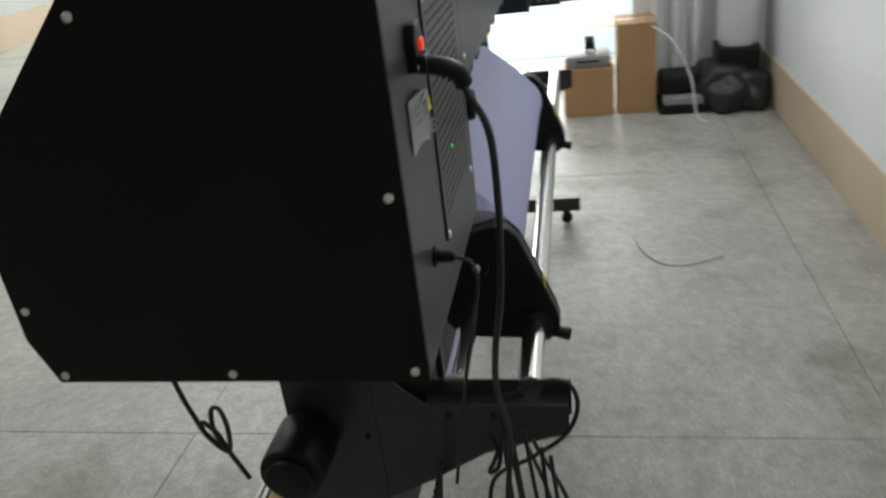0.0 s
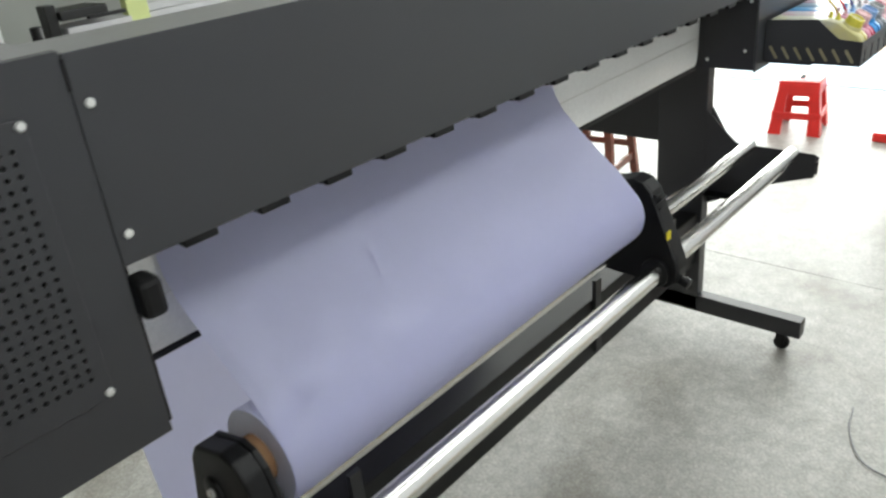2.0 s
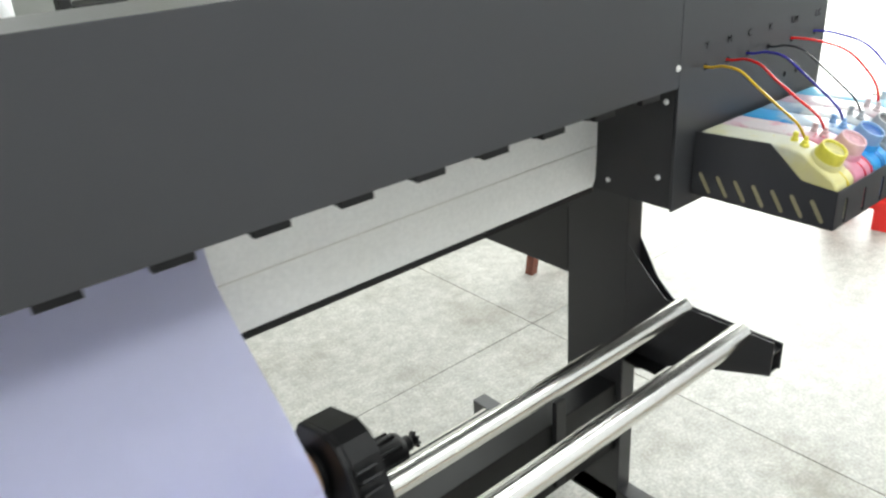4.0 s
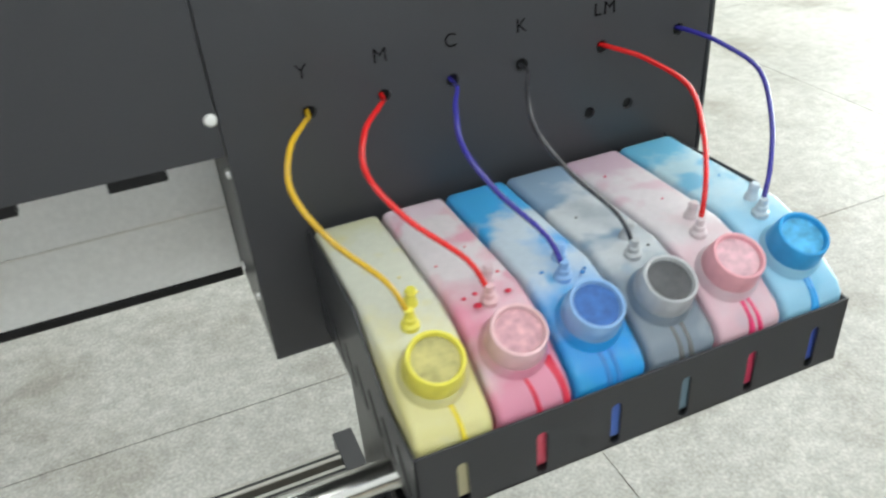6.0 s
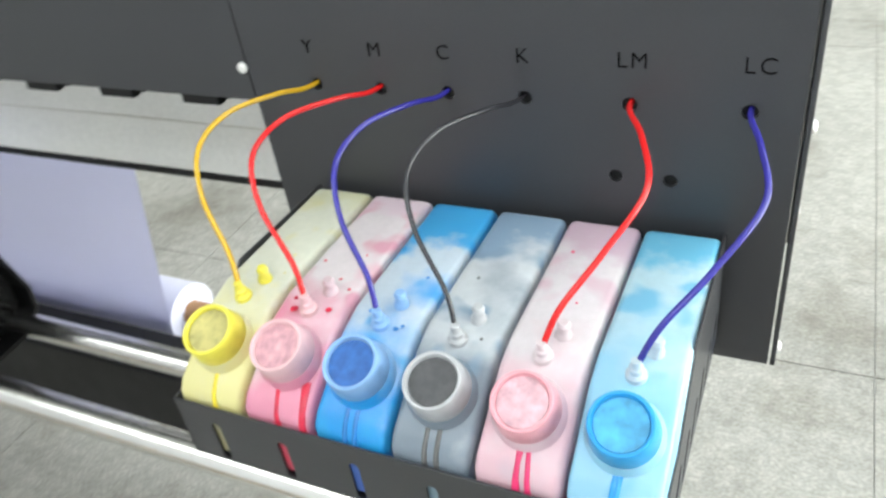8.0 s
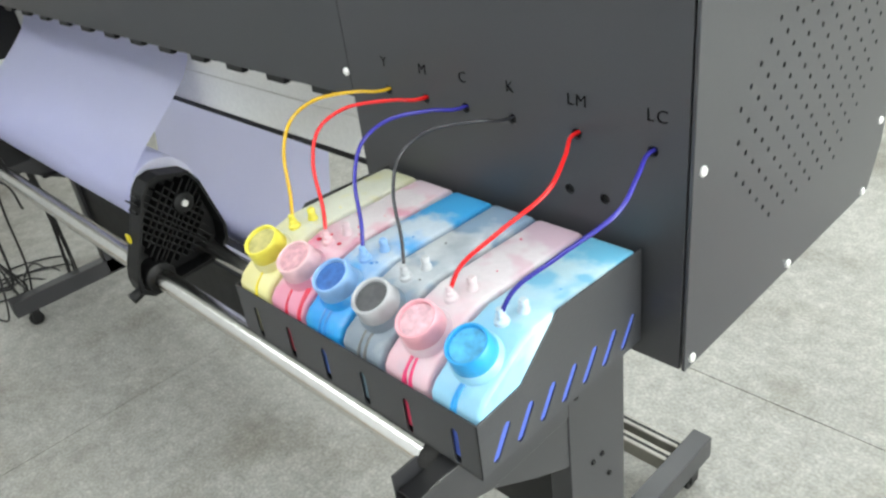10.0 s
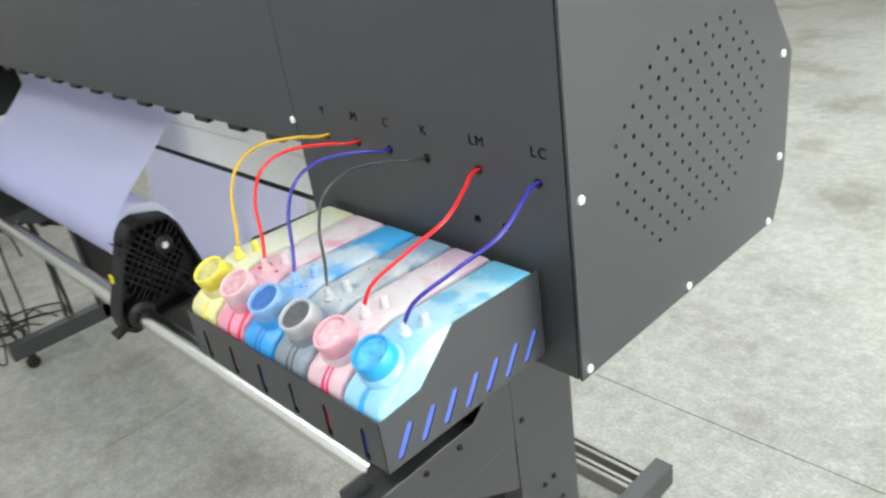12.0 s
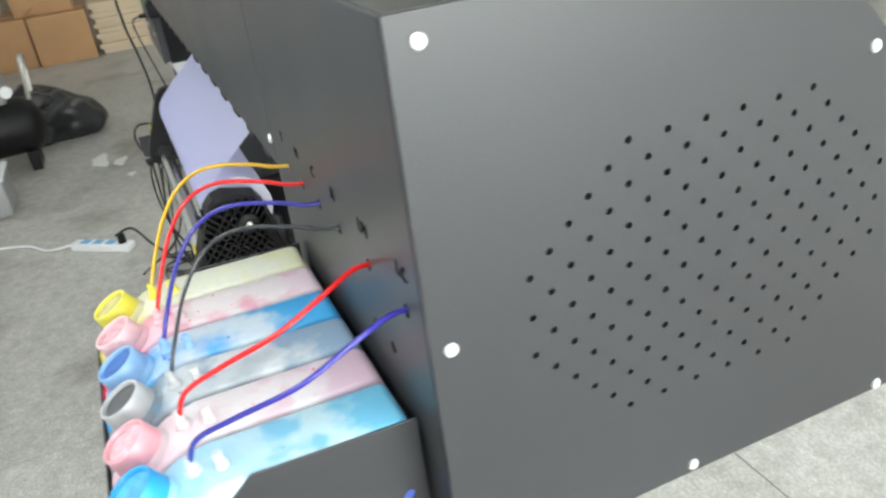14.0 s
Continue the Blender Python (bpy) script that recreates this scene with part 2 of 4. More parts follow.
def box(x0, x1, y0, y1, z0, z1, bev=0.0, bm=None):
    one = bmesh.new()
    bmesh.ops.create_cube(one, size=1)
    bmesh.ops.scale(one, vec=(x1 - x0, y1 - y0, z1 - z0), verts=one.verts)
    bmesh.ops.translate(one, vec=((x0 + x1) / 2, (y0 + y1) / 2, (z0 + z1) / 2), verts=one.verts)
    if bev:
        bmesh.ops.bevel(one, geom=one.edges[:], offset=bev, segments=2, affect="EDGES", profile=0.5)
    return join(one, bm)


def join(one, bm):
    if bm is None:
        return one
    me = bpy.data.meshes.new("tmp")
    one.to_mesh(me)
    one.free()
    bm.from_mesh(me)
    bpy.data.meshes.remove(me)
    return bm


def prism(profile, x0, x1, bev=0.0, axis="x", bm=None):
    """A profile of (a, b) drawn out along an axis: x takes (y, z), y takes (x, z), z takes (x, y)."""
    one = bmesh.new()

    def at(a, b, c):
        return {"x": (c, a, b), "y": (a, c, b), "z": (a, b, c)}[axis]
    lo = [one.verts.new(at(a, b, x0)) for a, b in profile]
    hi = [one.verts.new(at(a, b, x1)) for a, b in profile]
    n = len(profile)
    one.faces.new(lo)
    one.faces.new(hi[::-1])
    for i in range(n):
        one.faces.new((lo[i], lo[(i + 1) % n], hi[(i + 1) % n], hi[i]))
    bmesh.ops.recalc_face_normals(one, faces=one.faces)
    if bev:
        bmesh.ops.bevel(one, geom=one.edges[:], offset=bev, segments=2, affect="EDGES", profile=0.5)
    return join(one, bm)


def cyl(p, q, r, r2=None, seg=20, bm=None, bev=0.0):
    one = bmesh.new()
    p, q = Vector(p), Vector(q)
    d = q - p
    bmesh.ops.create_cone(one, cap_ends=True, segments=seg, radius1=r, radius2=r if r2 is None else r2, depth=d.length)
    if bev:
        caps = [e for e in one.edges if abs(e.verts[0].co.z - e.verts[1].co.z) < 1e-6]
        bmesh.ops.bevel(one, geom=caps, offset=bev, segments=2, affect="EDGES", profile=0.5)
    bmesh.ops.transform(one, matrix=Matrix.Translation((p + q) / 2) @ d.to_track_quat("Z", "Y").to_matrix().to_4x4(), verts=one.verts)
    return join(one, bm)


def lathe(profile, p, direction, seg=28, bm=None):
    """A profile of (radius, height) turned about an axis that starts at p."""
    one = bmesh.new()
    rings = []
    for r, h in profile:
        rings.append([one.verts.new((r * math.cos(2 * math.pi * k / seg), r * math.sin(2 * math.pi * k / seg), h)) for k in range(seg)])
    for a, b in zip(rings, rings[1:]):
        for k in range(seg):
            one.faces.new((a[k], a[(k + 1) % seg], b[(k + 1) % seg], b[k]))
    one.faces.new(rings[0][::-1])
    one.faces.new(rings[-1])
    bmesh.ops.transform(one, matrix=Matrix.Translation(p) @ Vector(direction).to_track_quat("Z", "Y").to_matrix().to_4x4(), verts=one.verts)
    return join(one, bm)


def tube(points, r, seg=8, steps=8, bm=None):
    """A round cord through the points (Catmull-Rom)."""
    one = bmesh.new()
    pts = [Vector(p) for p in points]
    ext = [2 * pts[0] - pts[1], *pts, 2 * pts[-1] - pts[-2]]
    path = []
    for i in range(1, len(ext) - 2):
        a, b, c, d = ext[i - 1:i + 3]
        for k in range(steps):
            t = k / steps
            path.append(0.5 * (2 * b + (c - a) * t + (2 * a - 5 * b + 4 * c - d) * t * t + (3 * b - a - 3 * c + d) * t ** 3))
    path.append(pts[-1])
    side, rings = None, []
    for i, p in enumerate(path):
        d = (path[min(i + 1, len(path) - 1)] - path[max(i - 1, 0)]).normalized()
        if side is None:
            side = d.orthogonal().normalized()
        side = (side - d * side.dot(d)).normalized()
        up = d.cross(side)
        rings.append([one.verts.new(p + r * (math.cos(2 * math.pi * k / seg) * side + math.sin(2 * math.pi * k / seg) * up)) for k in range(seg)])
    for a, b in zip(rings, rings[1:]):
        for k in range(seg):
            one.faces.new((a[k], a[(k + 1) % seg], b[(k + 1) % seg], b[k]))
    one.faces.new(rings[0][::-1])
    one.faces.new(rings[-1])
    return join(one, bm)


def rounded_slot(p, q, r, n=5):
    """The outline of a slot with round ends between two points."""
    a0 = math.atan2(q[1] - p[1], q[0] - p[0])
    ends = [(q, a0 - math.pi / 2), (p, a0 + math.pi / 2)]
    return [(c[0] + r * math.cos(a + math.pi * k / n), c[1] + r * math.sin(a + math.pi * k / n)) for c, a in ends for k in range(n + 1)]


def screw(parent, p, direction, r=0.0056):
    d = Vector(direction)
    bm = lathe([(r, 0), (r, 0.0014), (r * 0.75, 0.003), (r * 0.25, 0.0034)], Vector(p), d, 14)
    return part("screw", bm, M_SCREW, parent, smooth=True)


def carve(ob, cutter_bm):
    """Cuts holes into a plate and keeps the plain mesh."""
    cut = bpy.data.objects.new("cut", mesh_of(cutter_bm, "cut", M_INNER_SHADE))
    scene.collection.objects.link(cut)
    md = ob.modifiers.new("holes", "BOOLEAN")
    md.operation, md.solver, md.object = "DIFFERENCE", "EXACT", cut
    dg = bpy.context.evaluated_depsgraph_get()
    me = bpy.data.meshes.new_from_object(ob.evaluated_get(dg))
    ob.modifiers.clear()
    old, ob.data = ob.data, me
    bpy.data.meshes.remove(old)
    bpy.data.objects.remove(cut)


def lettering(parent, text, x, y, z, size, material=None):
    cu = bpy.data.curves.new("lettering", "FONT")
    cu.body, cu.size, cu.extrude, cu.align_x = text, size, 0.0003, "CENTER"
    cu.space_character, cu.offset = 1.2, -0.0002
    tmp = bpy.data.objects.new("lettering", cu)
    scene.collection.objects.link(tmp)
    me = bpy.data.meshes.new_from_object(tmp.evaluated_get(bpy.context.evaluated_depsgraph_get()))
    bpy.data.objects.remove(tmp)
    me.materials.clear()
    me.materials.append(material or M_INKTEXT)
    ob = new("lettering", me)
    ob.parent = parent
    ob.matrix_basis = pose(x, y, z, 90, 0, 0)
    return ob


# ---- the hall ----
X0, X1, Y0, Y1, H = -11.0, 9.0, -1.32, 7.2, 3.7
tagged(part("floor", box(X0 - 4, X1 + 30, Y0 - 3, Y1 + 12, -0.2, -0.004), M_JOINT), "pale grey concrete workshop floor with saw-cut joints", "floor", kind="structure")
FLOOR = bpy.data.objects["floor"]
PITCH, GAP = 2.04, 0.0035
for i in range(-6, 8):
    for j in range(-2, 5):
        sx, sy = 0.645 + i * PITCH, 1.04 + j * PITCH
        slab = part("slab", box(sx + GAP / 2, sx + PITCH - GAP / 2, sy + GAP / 2, sy + PITCH - GAP / 2, -0.03, 0.0), M_FLOOR, FLOOR)
wall_s = part("wall_south", box(X0, 1.98, Y0 - 0.15, Y0, 0, H), M_WALL)
tagged(wall_s, "white painted wall with a beige skirting band", "wall", kind="structure")
part("skirting", box(X0, 1.98, Y0, Y0 + 0.012, 0, 0.27, 0.002), M_SKIRT, wall_s)
wall_p = part("wall_partition", box(1.98, 2.13, Y0 - 0.15, -0.52, 0, H), M_WALL)
tagged(wall_p, "white painted end of a partition wall", "wall", kind="structure")
# Far wall's dark tan is added to keep bounce off the left plate.
tagged(part("wall_west", box(X0 - 0.15, X0, Y0, Y1, 0, H), M_BROWN), "far wall, darkened to tan to cut bounce light", "wall", kind="structure")
M_BACK = mat("dull_wall", (0.3, 0.31, 0.29), 0.8, var=0.06, scale=1.5)
wn_ = part("wall_north", box(X0, X1, Y1, Y1 + 0.15, 0, H), M_BACK)
tagged(wn_, "dull grey-green back wall with a low tan band", "wall", kind="structure")
part("wainscot", box(X0, X1, Y1 - 0.014, Y1, 0, 0.4, 0.002), M_BROWN, wn_)
tagged(part("wall_east", box(X1, X1 + 0.15, -4.3, -1.0, 0, H), M_WALL), "white wall beside the open gate", "wall", kind="structure")
tagged(part("wall_gate_head", box(X1, X1 + 0.15, -1.0, 6.3, 3.5, H), M_WALL), "white wall above the open gate", "wall", kind="structure")
tagged(part("wall_southeast", box(2.13, X1, -4.45, -4.3, 0, H), M_WALL), "white side wall of the hall", "wall", kind="structure")
tagged(part("wall_east_north", box(X1, X1 + 0.15, 6.3, Y1, 0, H), M_WALL), "white wall beside the open gate", "wall", kind="structure")
tagged(part("ceiling", box(X0 - 0.2, X1 + 0.2, -4.5, Y1 + 0.2, H, H + 0.15), M_CEIL), "pale painted workshop ceiling", "ceiling", kind="structure")
for k, (fx0, fx1) in enumerate(((3.35, 4.35), (5.0, 6.6))):
    tagged(part("floor_marking", box(fx0, fx1, -0.9, 1.5, 0.0, 0.004), M_BLUEFLOOR), "pale blue painted floor lane", "floor marking", kind="structure")
tagged(part("floor_marking", box(4.45, 4.95, -0.9, 1.5, 0.0, 0.004), M_YELLOWFLOOR), "ochre painted floor lane", "floor marking", kind="structure")
for lx, ly, lw in LAMPS:
    lamp = thing("ceiling_lamp", lx, ly, H, "white ceiling panel lamp with three bright tubes", "ceiling lamp", "ceiling lamps")
    part("housing", box(-1.25, 1.25, -0.52, 0.52, -0.04, 0.0, 0.006), M_WHITE, lamp)
    for ty in (-0.35, 0.0, 0.35):
        part("lamp_tube", cyl((-1.15, ty, -0.06), (1.15, ty, -0.06), 0.016), M_LAMP, lamp)

# Bodies for the added fill lamps, out of view high on the wall.
for lx, lw in ADDED_BATTENS:
    batten = thing("added_batten", lx, Y0, 2.6, "added unseen batten high on the wall, brightening the paper", "wall lamp", "wall lamps")
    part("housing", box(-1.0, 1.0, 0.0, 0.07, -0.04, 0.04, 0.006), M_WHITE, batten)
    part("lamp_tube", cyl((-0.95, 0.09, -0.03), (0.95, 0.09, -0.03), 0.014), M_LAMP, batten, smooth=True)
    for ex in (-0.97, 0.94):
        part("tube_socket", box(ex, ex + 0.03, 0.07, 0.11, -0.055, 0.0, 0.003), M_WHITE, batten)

# ---- the printer ----
XL, XR, XA, XB = -2.444, 0.408, -1.934, -0.073
ZBL, ZTL, ZBR, ZTR, ZT, ZC = 0.961, 1.427, 0.961, 1.422, 1.4195, 1.1835
DIP = -0.003
printer = empty("large_format_printer", "dark grey wide roll printer on a wheeled stand with paper", "printer")


def outline(zb, zt, d):
    return [(d, zb + d), (0.486 - d, zb + d), (0.512 - d, zb + 0.065), (0.512 - d, 1.215 - d), (0.43 - d, 1.318 - d), (0.325 - d, zt - d), (d, zt - d)]


def sloped(bm, k=DIP, mid=-0.98):
    """The long cover dips a little towards the ink end."""
    for v in bm.verts:
        v.co.z += k * (v.co.x - mid)
    return bm


# left and right housings, with side plates
part("left_housing", prism(outline(ZBL, ZTL, 0.005), XL + 0.002, XA, 0), M_PANEL, printer)
part("right_housing", prism(outline(ZBR, ZTR, 0.005), XB, XR - 0.004, 0), M_PANEL_DARK, printer)
front_l = part("front_panel", box(XL + 0.003, XA, 0.0, 0.004, ZBL, ZTL - 0.001, 0.001), M_PANEL, printer)
front_r = part("front_panel", box(XB, XR - 0.004, 0.0, 0.004, ZBR, ZTR - 0.001, 0.001), M_PANEL, printer)
part("top_lid", box(XL + 0.006, XA - 0.002, 0.004, 0.31, ZTL - 0.003, ZTL, 0.001), M_LID, printer)
part("top_lid", box(XB + 0.002, XR - 0.006, 0.004, 0.31, ZTR - 0.003, ZTR, 0.001), M_LID, printer)
# Left plate is darkened by its colour to read as backlit.
plate_l = part("side_plate", prism(outline(ZBL, ZTL, 0), XL - 0.002, XL + 0.002, 0.0006), M_SHADED_COAT, printer)
# openings for the ink tubes
HOLES = (0.0, 0.066, 0.130, 0.198, 0.282, 0.368)
cut = bmesh.new()
for hx in HOLES:
    cyl((hx, -0.02, 1.202), (hx, 0.02, 1.202), 0.006, seg=14, bm=cut)
for hx in (0.271, 0.3145):
    cyl((hx, -0.02, 1.138), (hx, 0.02, 1.138), 0.0058, seg=14, bm=cut)
carve(front_r, cut)
# Black sheet just behind the tube holes stands in for the shade inside.
part("hole_shade", box(-0.02, 0.39, 0.0042, 0.006, 1.12, 1.22), M_INNER_SHADE, front_r)
for hx, word, dx in zip(HOLES, ("Y", "M", "C", "K", "LM", "LC"), (-0.001, 0.0, 0.0, 0.0, 0.0015, 0.004)):
    lettering(printer, word, hx + dx, -0.0006, 1.2318, 0.0175)
# vented right side plate
plate_r = part("side_plate", prism(outline(ZBR, ZTR, 0), XR - 0.002, XR + 0.002, 0.0006), M_PANEL, printer)
cut = bmesh.new()
for a in range(0, 24):
    for b in range(-10, 7):
        hy, hz = 0.0825 + 0.0171 * a, 1.2215 + 0.0168 * b
        ok = (a + b) % 2 == 0 and 1.062 < hz < 1.306 and hy < 0.432
        ok = ok and hy - 0.078 > 1.150 - hz and hy - 0.078 > (hz - 1.2245) * 1.02 and 0.434 - hy > (1.155 - hz) * 0.95 and 0.45 - hy > (hz - 1.215) * 1.05
        if ok:
            cyl((XR - 0.02, hy, hz), (XR + 0.02, hy, hz), 0.0031, seg=8, bm=cut)
carve(plate_r, cut)
# Black sheet under the vents paints the housing's inner shade.
part("hole_shade", box(XR - 0.0036, XR - 0.0024, 0.06, 0.45, 1.05, 1.32), M_INNER_SHADE, plate_r)
for sy, sz in ((0.0155, 1.186), (0.0135, 0.972), (0.236, 0.971), (0.466, 0.968), (0.491, 1.063), (0.483, 1.217), (0.021, 1.404), (0.30, 1.406), (0.40, 1.325)):
    screw(plate_r, (XR + 0.002, sy, sz), (1, 0, 0))
for sy, sz in ((0.0165, 1.196), (0.0165, 0.975), (0.246, 0.973), (0.476, 0.972), (0.497, 1.068), (0.017, 1.414), (0.318, 1.408)):
    screw(plate_l, (XL - 0.002, sy, sz), (-1, 0, 0))
# middle cover above the paper gap
COVER = [(0, ZC), (0, ZT), (0.006, ZT), (0.006, 1.358), (0.28, 1.338), (0.40, 1.238), (0.40, 1.223), (0.012, 1.223), (0.012, ZC)]
cover = part("front_cover", sloped(prism(COVER, XA + 0.001, XB - 0.001, 0.0008)), M_PANEL, printer)
part("top_lid", sloped(prism([(0.006, ZT - 0.002), (0.006, 1.368), (0.135, 1.368), (0.135, ZT - 0.002)], XA + 0.002, XB - 0.002, 0.001)), M_LID, printer)
part("cover_seam", box(XA - 0.0015, XA + 0.0025, -0.0012, 0.0, 1.385, ZT - 0.002), M_BLACK, printer)
screw(printer, (-0.079, 0, 1.214), (0, -1, 0))
screw(printer, (-1.918, 0, 1.369), (0, -1, 0))
screw(printer, (-1.918, 0, 1.2215), (0, -1, 0))
screw(printer, (-0.12, 0, 1.395), (0, -1, 0))
# tabs along the lower edge of the cover, over the pinch rollers
for k in range(16):
    tx = -1.8555 + k * 0.1125
    tz = DIP * (tx + 0.98) + ZC
    pinch = part("pinch_roller", box(tx + 0.004, tx + 0.042, 0.02, 0.07, tz - 0.013, tz + 0.009, 0.002), M_BLACK, printer)
    part("cover_tab", box(tx, tx + 0.046, 0.0005, 0.0115, tz - 0.0095, tz + 0.001, 0.0006), M_BLACK, printer)
# platen: a rounded metal bed with a black lower lip
PL = [(0.30, 1.168), (0.20, 1.168)]
PL += [(0.205 - 0.04 * math.sin(radians(a)), 1.128 + 0.04 * math.cos(radians(a))) for a in range(15, 91, 15)]
PL += [(0.166, 1.04), (0.168, 0.985), (0.174, 0.9675), (0.30, 0.9675)]
part("platen", prism(PL, XA + 0.001, XB - 0.001), M_PLATEN, printer, smooth=True)
part("platen_seam", box(XA + 0.002, XB - 0.002, 0.1645, 0.168, 1.050, 1.0518), M_ALU, printer)
part("platen_lip", box(XA + 0.001, XB - 0.001, 0.172, 0.31, 0.9555, 0.967, 0.002), M_BLACK, printer)
part("box_end_left", box(XA, XA + 0.012, 0.02, 0.3, ZBL, ZC + 0.02, 0.001), M_BLACK, printer)
for sy, sz in ((0.022, 1.155), (0.03, 1.02), (0.138, 0.99)):
    screw(printer, (XB, sy, sz), (-1, 0, 0), 0.005)
part("media_lever", box(XA + 0.004, XA + 0.035, -0.012, 0.03, 1.115, 1.165, 0.008), M_BLACK, printer)
# grille on the left front panel
grille = part("vent_grille", box(-2.2445, -1.9865, -0.003, 0.0, 1.0465, 1.3725, 0.001), M_PANEL, printer)
cut = bmesh.new()
for a in range(18):
    for b in range(22):
        hx, hz = -2.2245 + a * 0.01285, 1.0795 + b * 0.0126
        cyl((hx, -0.01, hz), (hx, 0.01, hz), 0.0031, seg=8, bm=cut)
carve(grille, cut)
# Black sheet in the grille, added as the shade behind its holes.
part("hole_shade", box(-2.2305, -2.0005, -0.0006, -0.0001, 1.0615, 1.3565), M_INNER_SHADE, grille)
for hx in (-2.2385, -1.9915):
    for hz in (1.0545, 1.3655):
        screw(grille, (hx, -0.003, hz), (0, -1, 0), 0.0055)
part("signal_light", lathe([(0.003, 0), (0.002, 0.002)], Vector((-2.1405, -0.003, 1.1465)), (0, -1, 0), 10), mat("green_light", (0.05, 0.9, 0.1), 0.3, emit=1.0, bump=0), grille)
# power inlet, rocker switch, warning label, small plug
inlet = part("power_inlet", prism([(-2.3505, 1.3015), (-2.2975, 1.3015), (-2.2975, 1.3315), (-2.3085, 1.3525), (-2.3405, 1.3525), (-2.3505, 1.3365)], -0.012, 0.0, 0.002, "y"), M_BLACK, printer)
part("rocker_switch", box(-2.3345, -2.3195, -0.017, -0.011, 1.3225, 1.3365, 0.003), M_SWITCH, inlet, "glowing red rocker switch")
screw(inlet, (-2.3025, -0.012, 1.3135), (0, -1, 0), 0.005)
screw(inlet, (-2.3455, -0.012, 1.3085), (0, -1, 0), 0.005)
lab = bmesh.new()
rows_ = [[lab.verts.new((-2.3815 + 0.098 * u / 6, -0.002 - 0.006 * math.sin(u / 6 * 2.6) * (v / 2) - 0.001, 1.2165 + 0.062 * v / 2 - 0.012 * u / 6 + 0.006 * math.sin(u / 6 * 3.1))) for u in range(7)] for v in range(3)]
for v in range(2):
    for u in range(6):
        lab.faces.new((rows_[v][u], rows_[v][u + 1], rows_[v + 1][u + 1], rows_[v + 1][u]))
bmesh.ops.solidify(lab, geom=lab.faces[:], thickness=0.0006)
label = part("warning_label", lab, M_LABEL, printer, "curled silver warning label", smooth=True)
tri = bmesh.new()
prism([(-2.3125, 1.2485), (-2.2905, 1.2445), (-2.3005, 1.2645)], -0.0105, -0.0095, 0, "y", tri)
part("warning_triangle", tri, M_YELLOW, label)
for k, (bx0, bx1, bz) in enumerate(((-2.3755, -2.3455, 1.2695), (-2.3405, -2.3205, 1.2725), (-2.3755, -2.3505, 1.2605), (-2.3405, -2.3185, 1.2635), (-2.3755, -2.3555, 1.2525), (-2.3125, -2.2885, 1.2315), (-2.3125, -2.2905, 1.2245), (-2.3055, -2.2885, 1.2175))):
    part("print_bar", box(bx0, bx1, -0.0112, -0.0102, bz, bz + 0.0025), M_GREYBAR, label)
boot = tube([(-2.335, -0.010, 1.3085), (-2.334, -0.034, 1.3045), (-2.328, -0.052, 1.295), (-2.322, -0.057, 1.280)], 0.0105, 12)
plug = part("power_plug", boot, M_BLACK, printer, "black moulded power plug with a ribbed boot", smooth=True)
for k in range(5):
    f = 0.30 + 0.14 * k
    ring = lathe([(0.0098, -0.0013), (0.0118, -0.0011), (0.0118, 0.0011), (0.0098, 0.0013)], Vector((-2.336 + 0.012 * f, -0.008 - 0.046 * f, 1.309 - 0.02 * f * f)), (0.2, -0.8, -0.35 - f * 0.5), 14)
    part("boot_ring", ring, M_BLACK, plug, smooth=True)
part("plug_face", box(-2.350, -2.311, -0.022, -0.010, 1.300, 1.320, 0.003), M_BLACK, plug)
part("power_cable", tube([(-2.324, -0.052, 1.287), (-2.333, -0.065, 1.265), (-2.344, -0.080, 1.239), (-2.350, -0.086, 1.208), (-2.352, -0.087, 1.147), (-2.357, -0.086, 1.10), (-2.358, -0.080, 1.02), (-2.34, -0.065, 0.93), (-2.29, -0.055, 0.83), (-2.24, -0.06, 0.70), (-2.25, -0.05, 0.5), (-2.312, -0.12, 0.2), (-2.452, -0.3, 0.01)], 0.0045), M_CABLE, plug, smooth=True)
small = part("signal_plug", cyl((-2.338, 0, 1.071), (-2.336, -0.026, 1.070), 0.0085, 0.0075, bev=0.002), M_BLACK, printer, smooth=True)
part("signal_collar", lathe([(0.013, 0), (0.013, 0.003), (0.010, 0.004)], Vector((-2.338, 0, 1.071)), (0, -1, 0), 18), M_BLACK, small, smooth=True)
part("signal_cable", tube([(-2.336, -0.024, 1.070), (-2.340, -0.045, 1.062), (-2.345, -0.052, 1.04), (-2.341, -0.046, 1.0), (-2.30, -0.03, 0.93), (-2.24, 0.0, 0.8), (-2.25, 0.03, 0.62)], 0.003), M_CABLE, small, smooth=True)
# latch on the top
latch = part("lid_latch", box(-2.36, -2.29, 0.140, 0.170, ZTL, ZTL + 0.006, 0.002), M_BLACK, printer)
part("latch_pin", cyl((-2.365, 0.155, ZTL + 0.009), (-2.285, 0.155, ZTL + 0.009), 0.004), M_BLACK, latch, smooth=True)
part("lid_latch", box(-2.18, -2.12, 0.28, 0.31, ZTL - 0.001, ZTL + 0.006, 0.002), M_BLACK, printer)


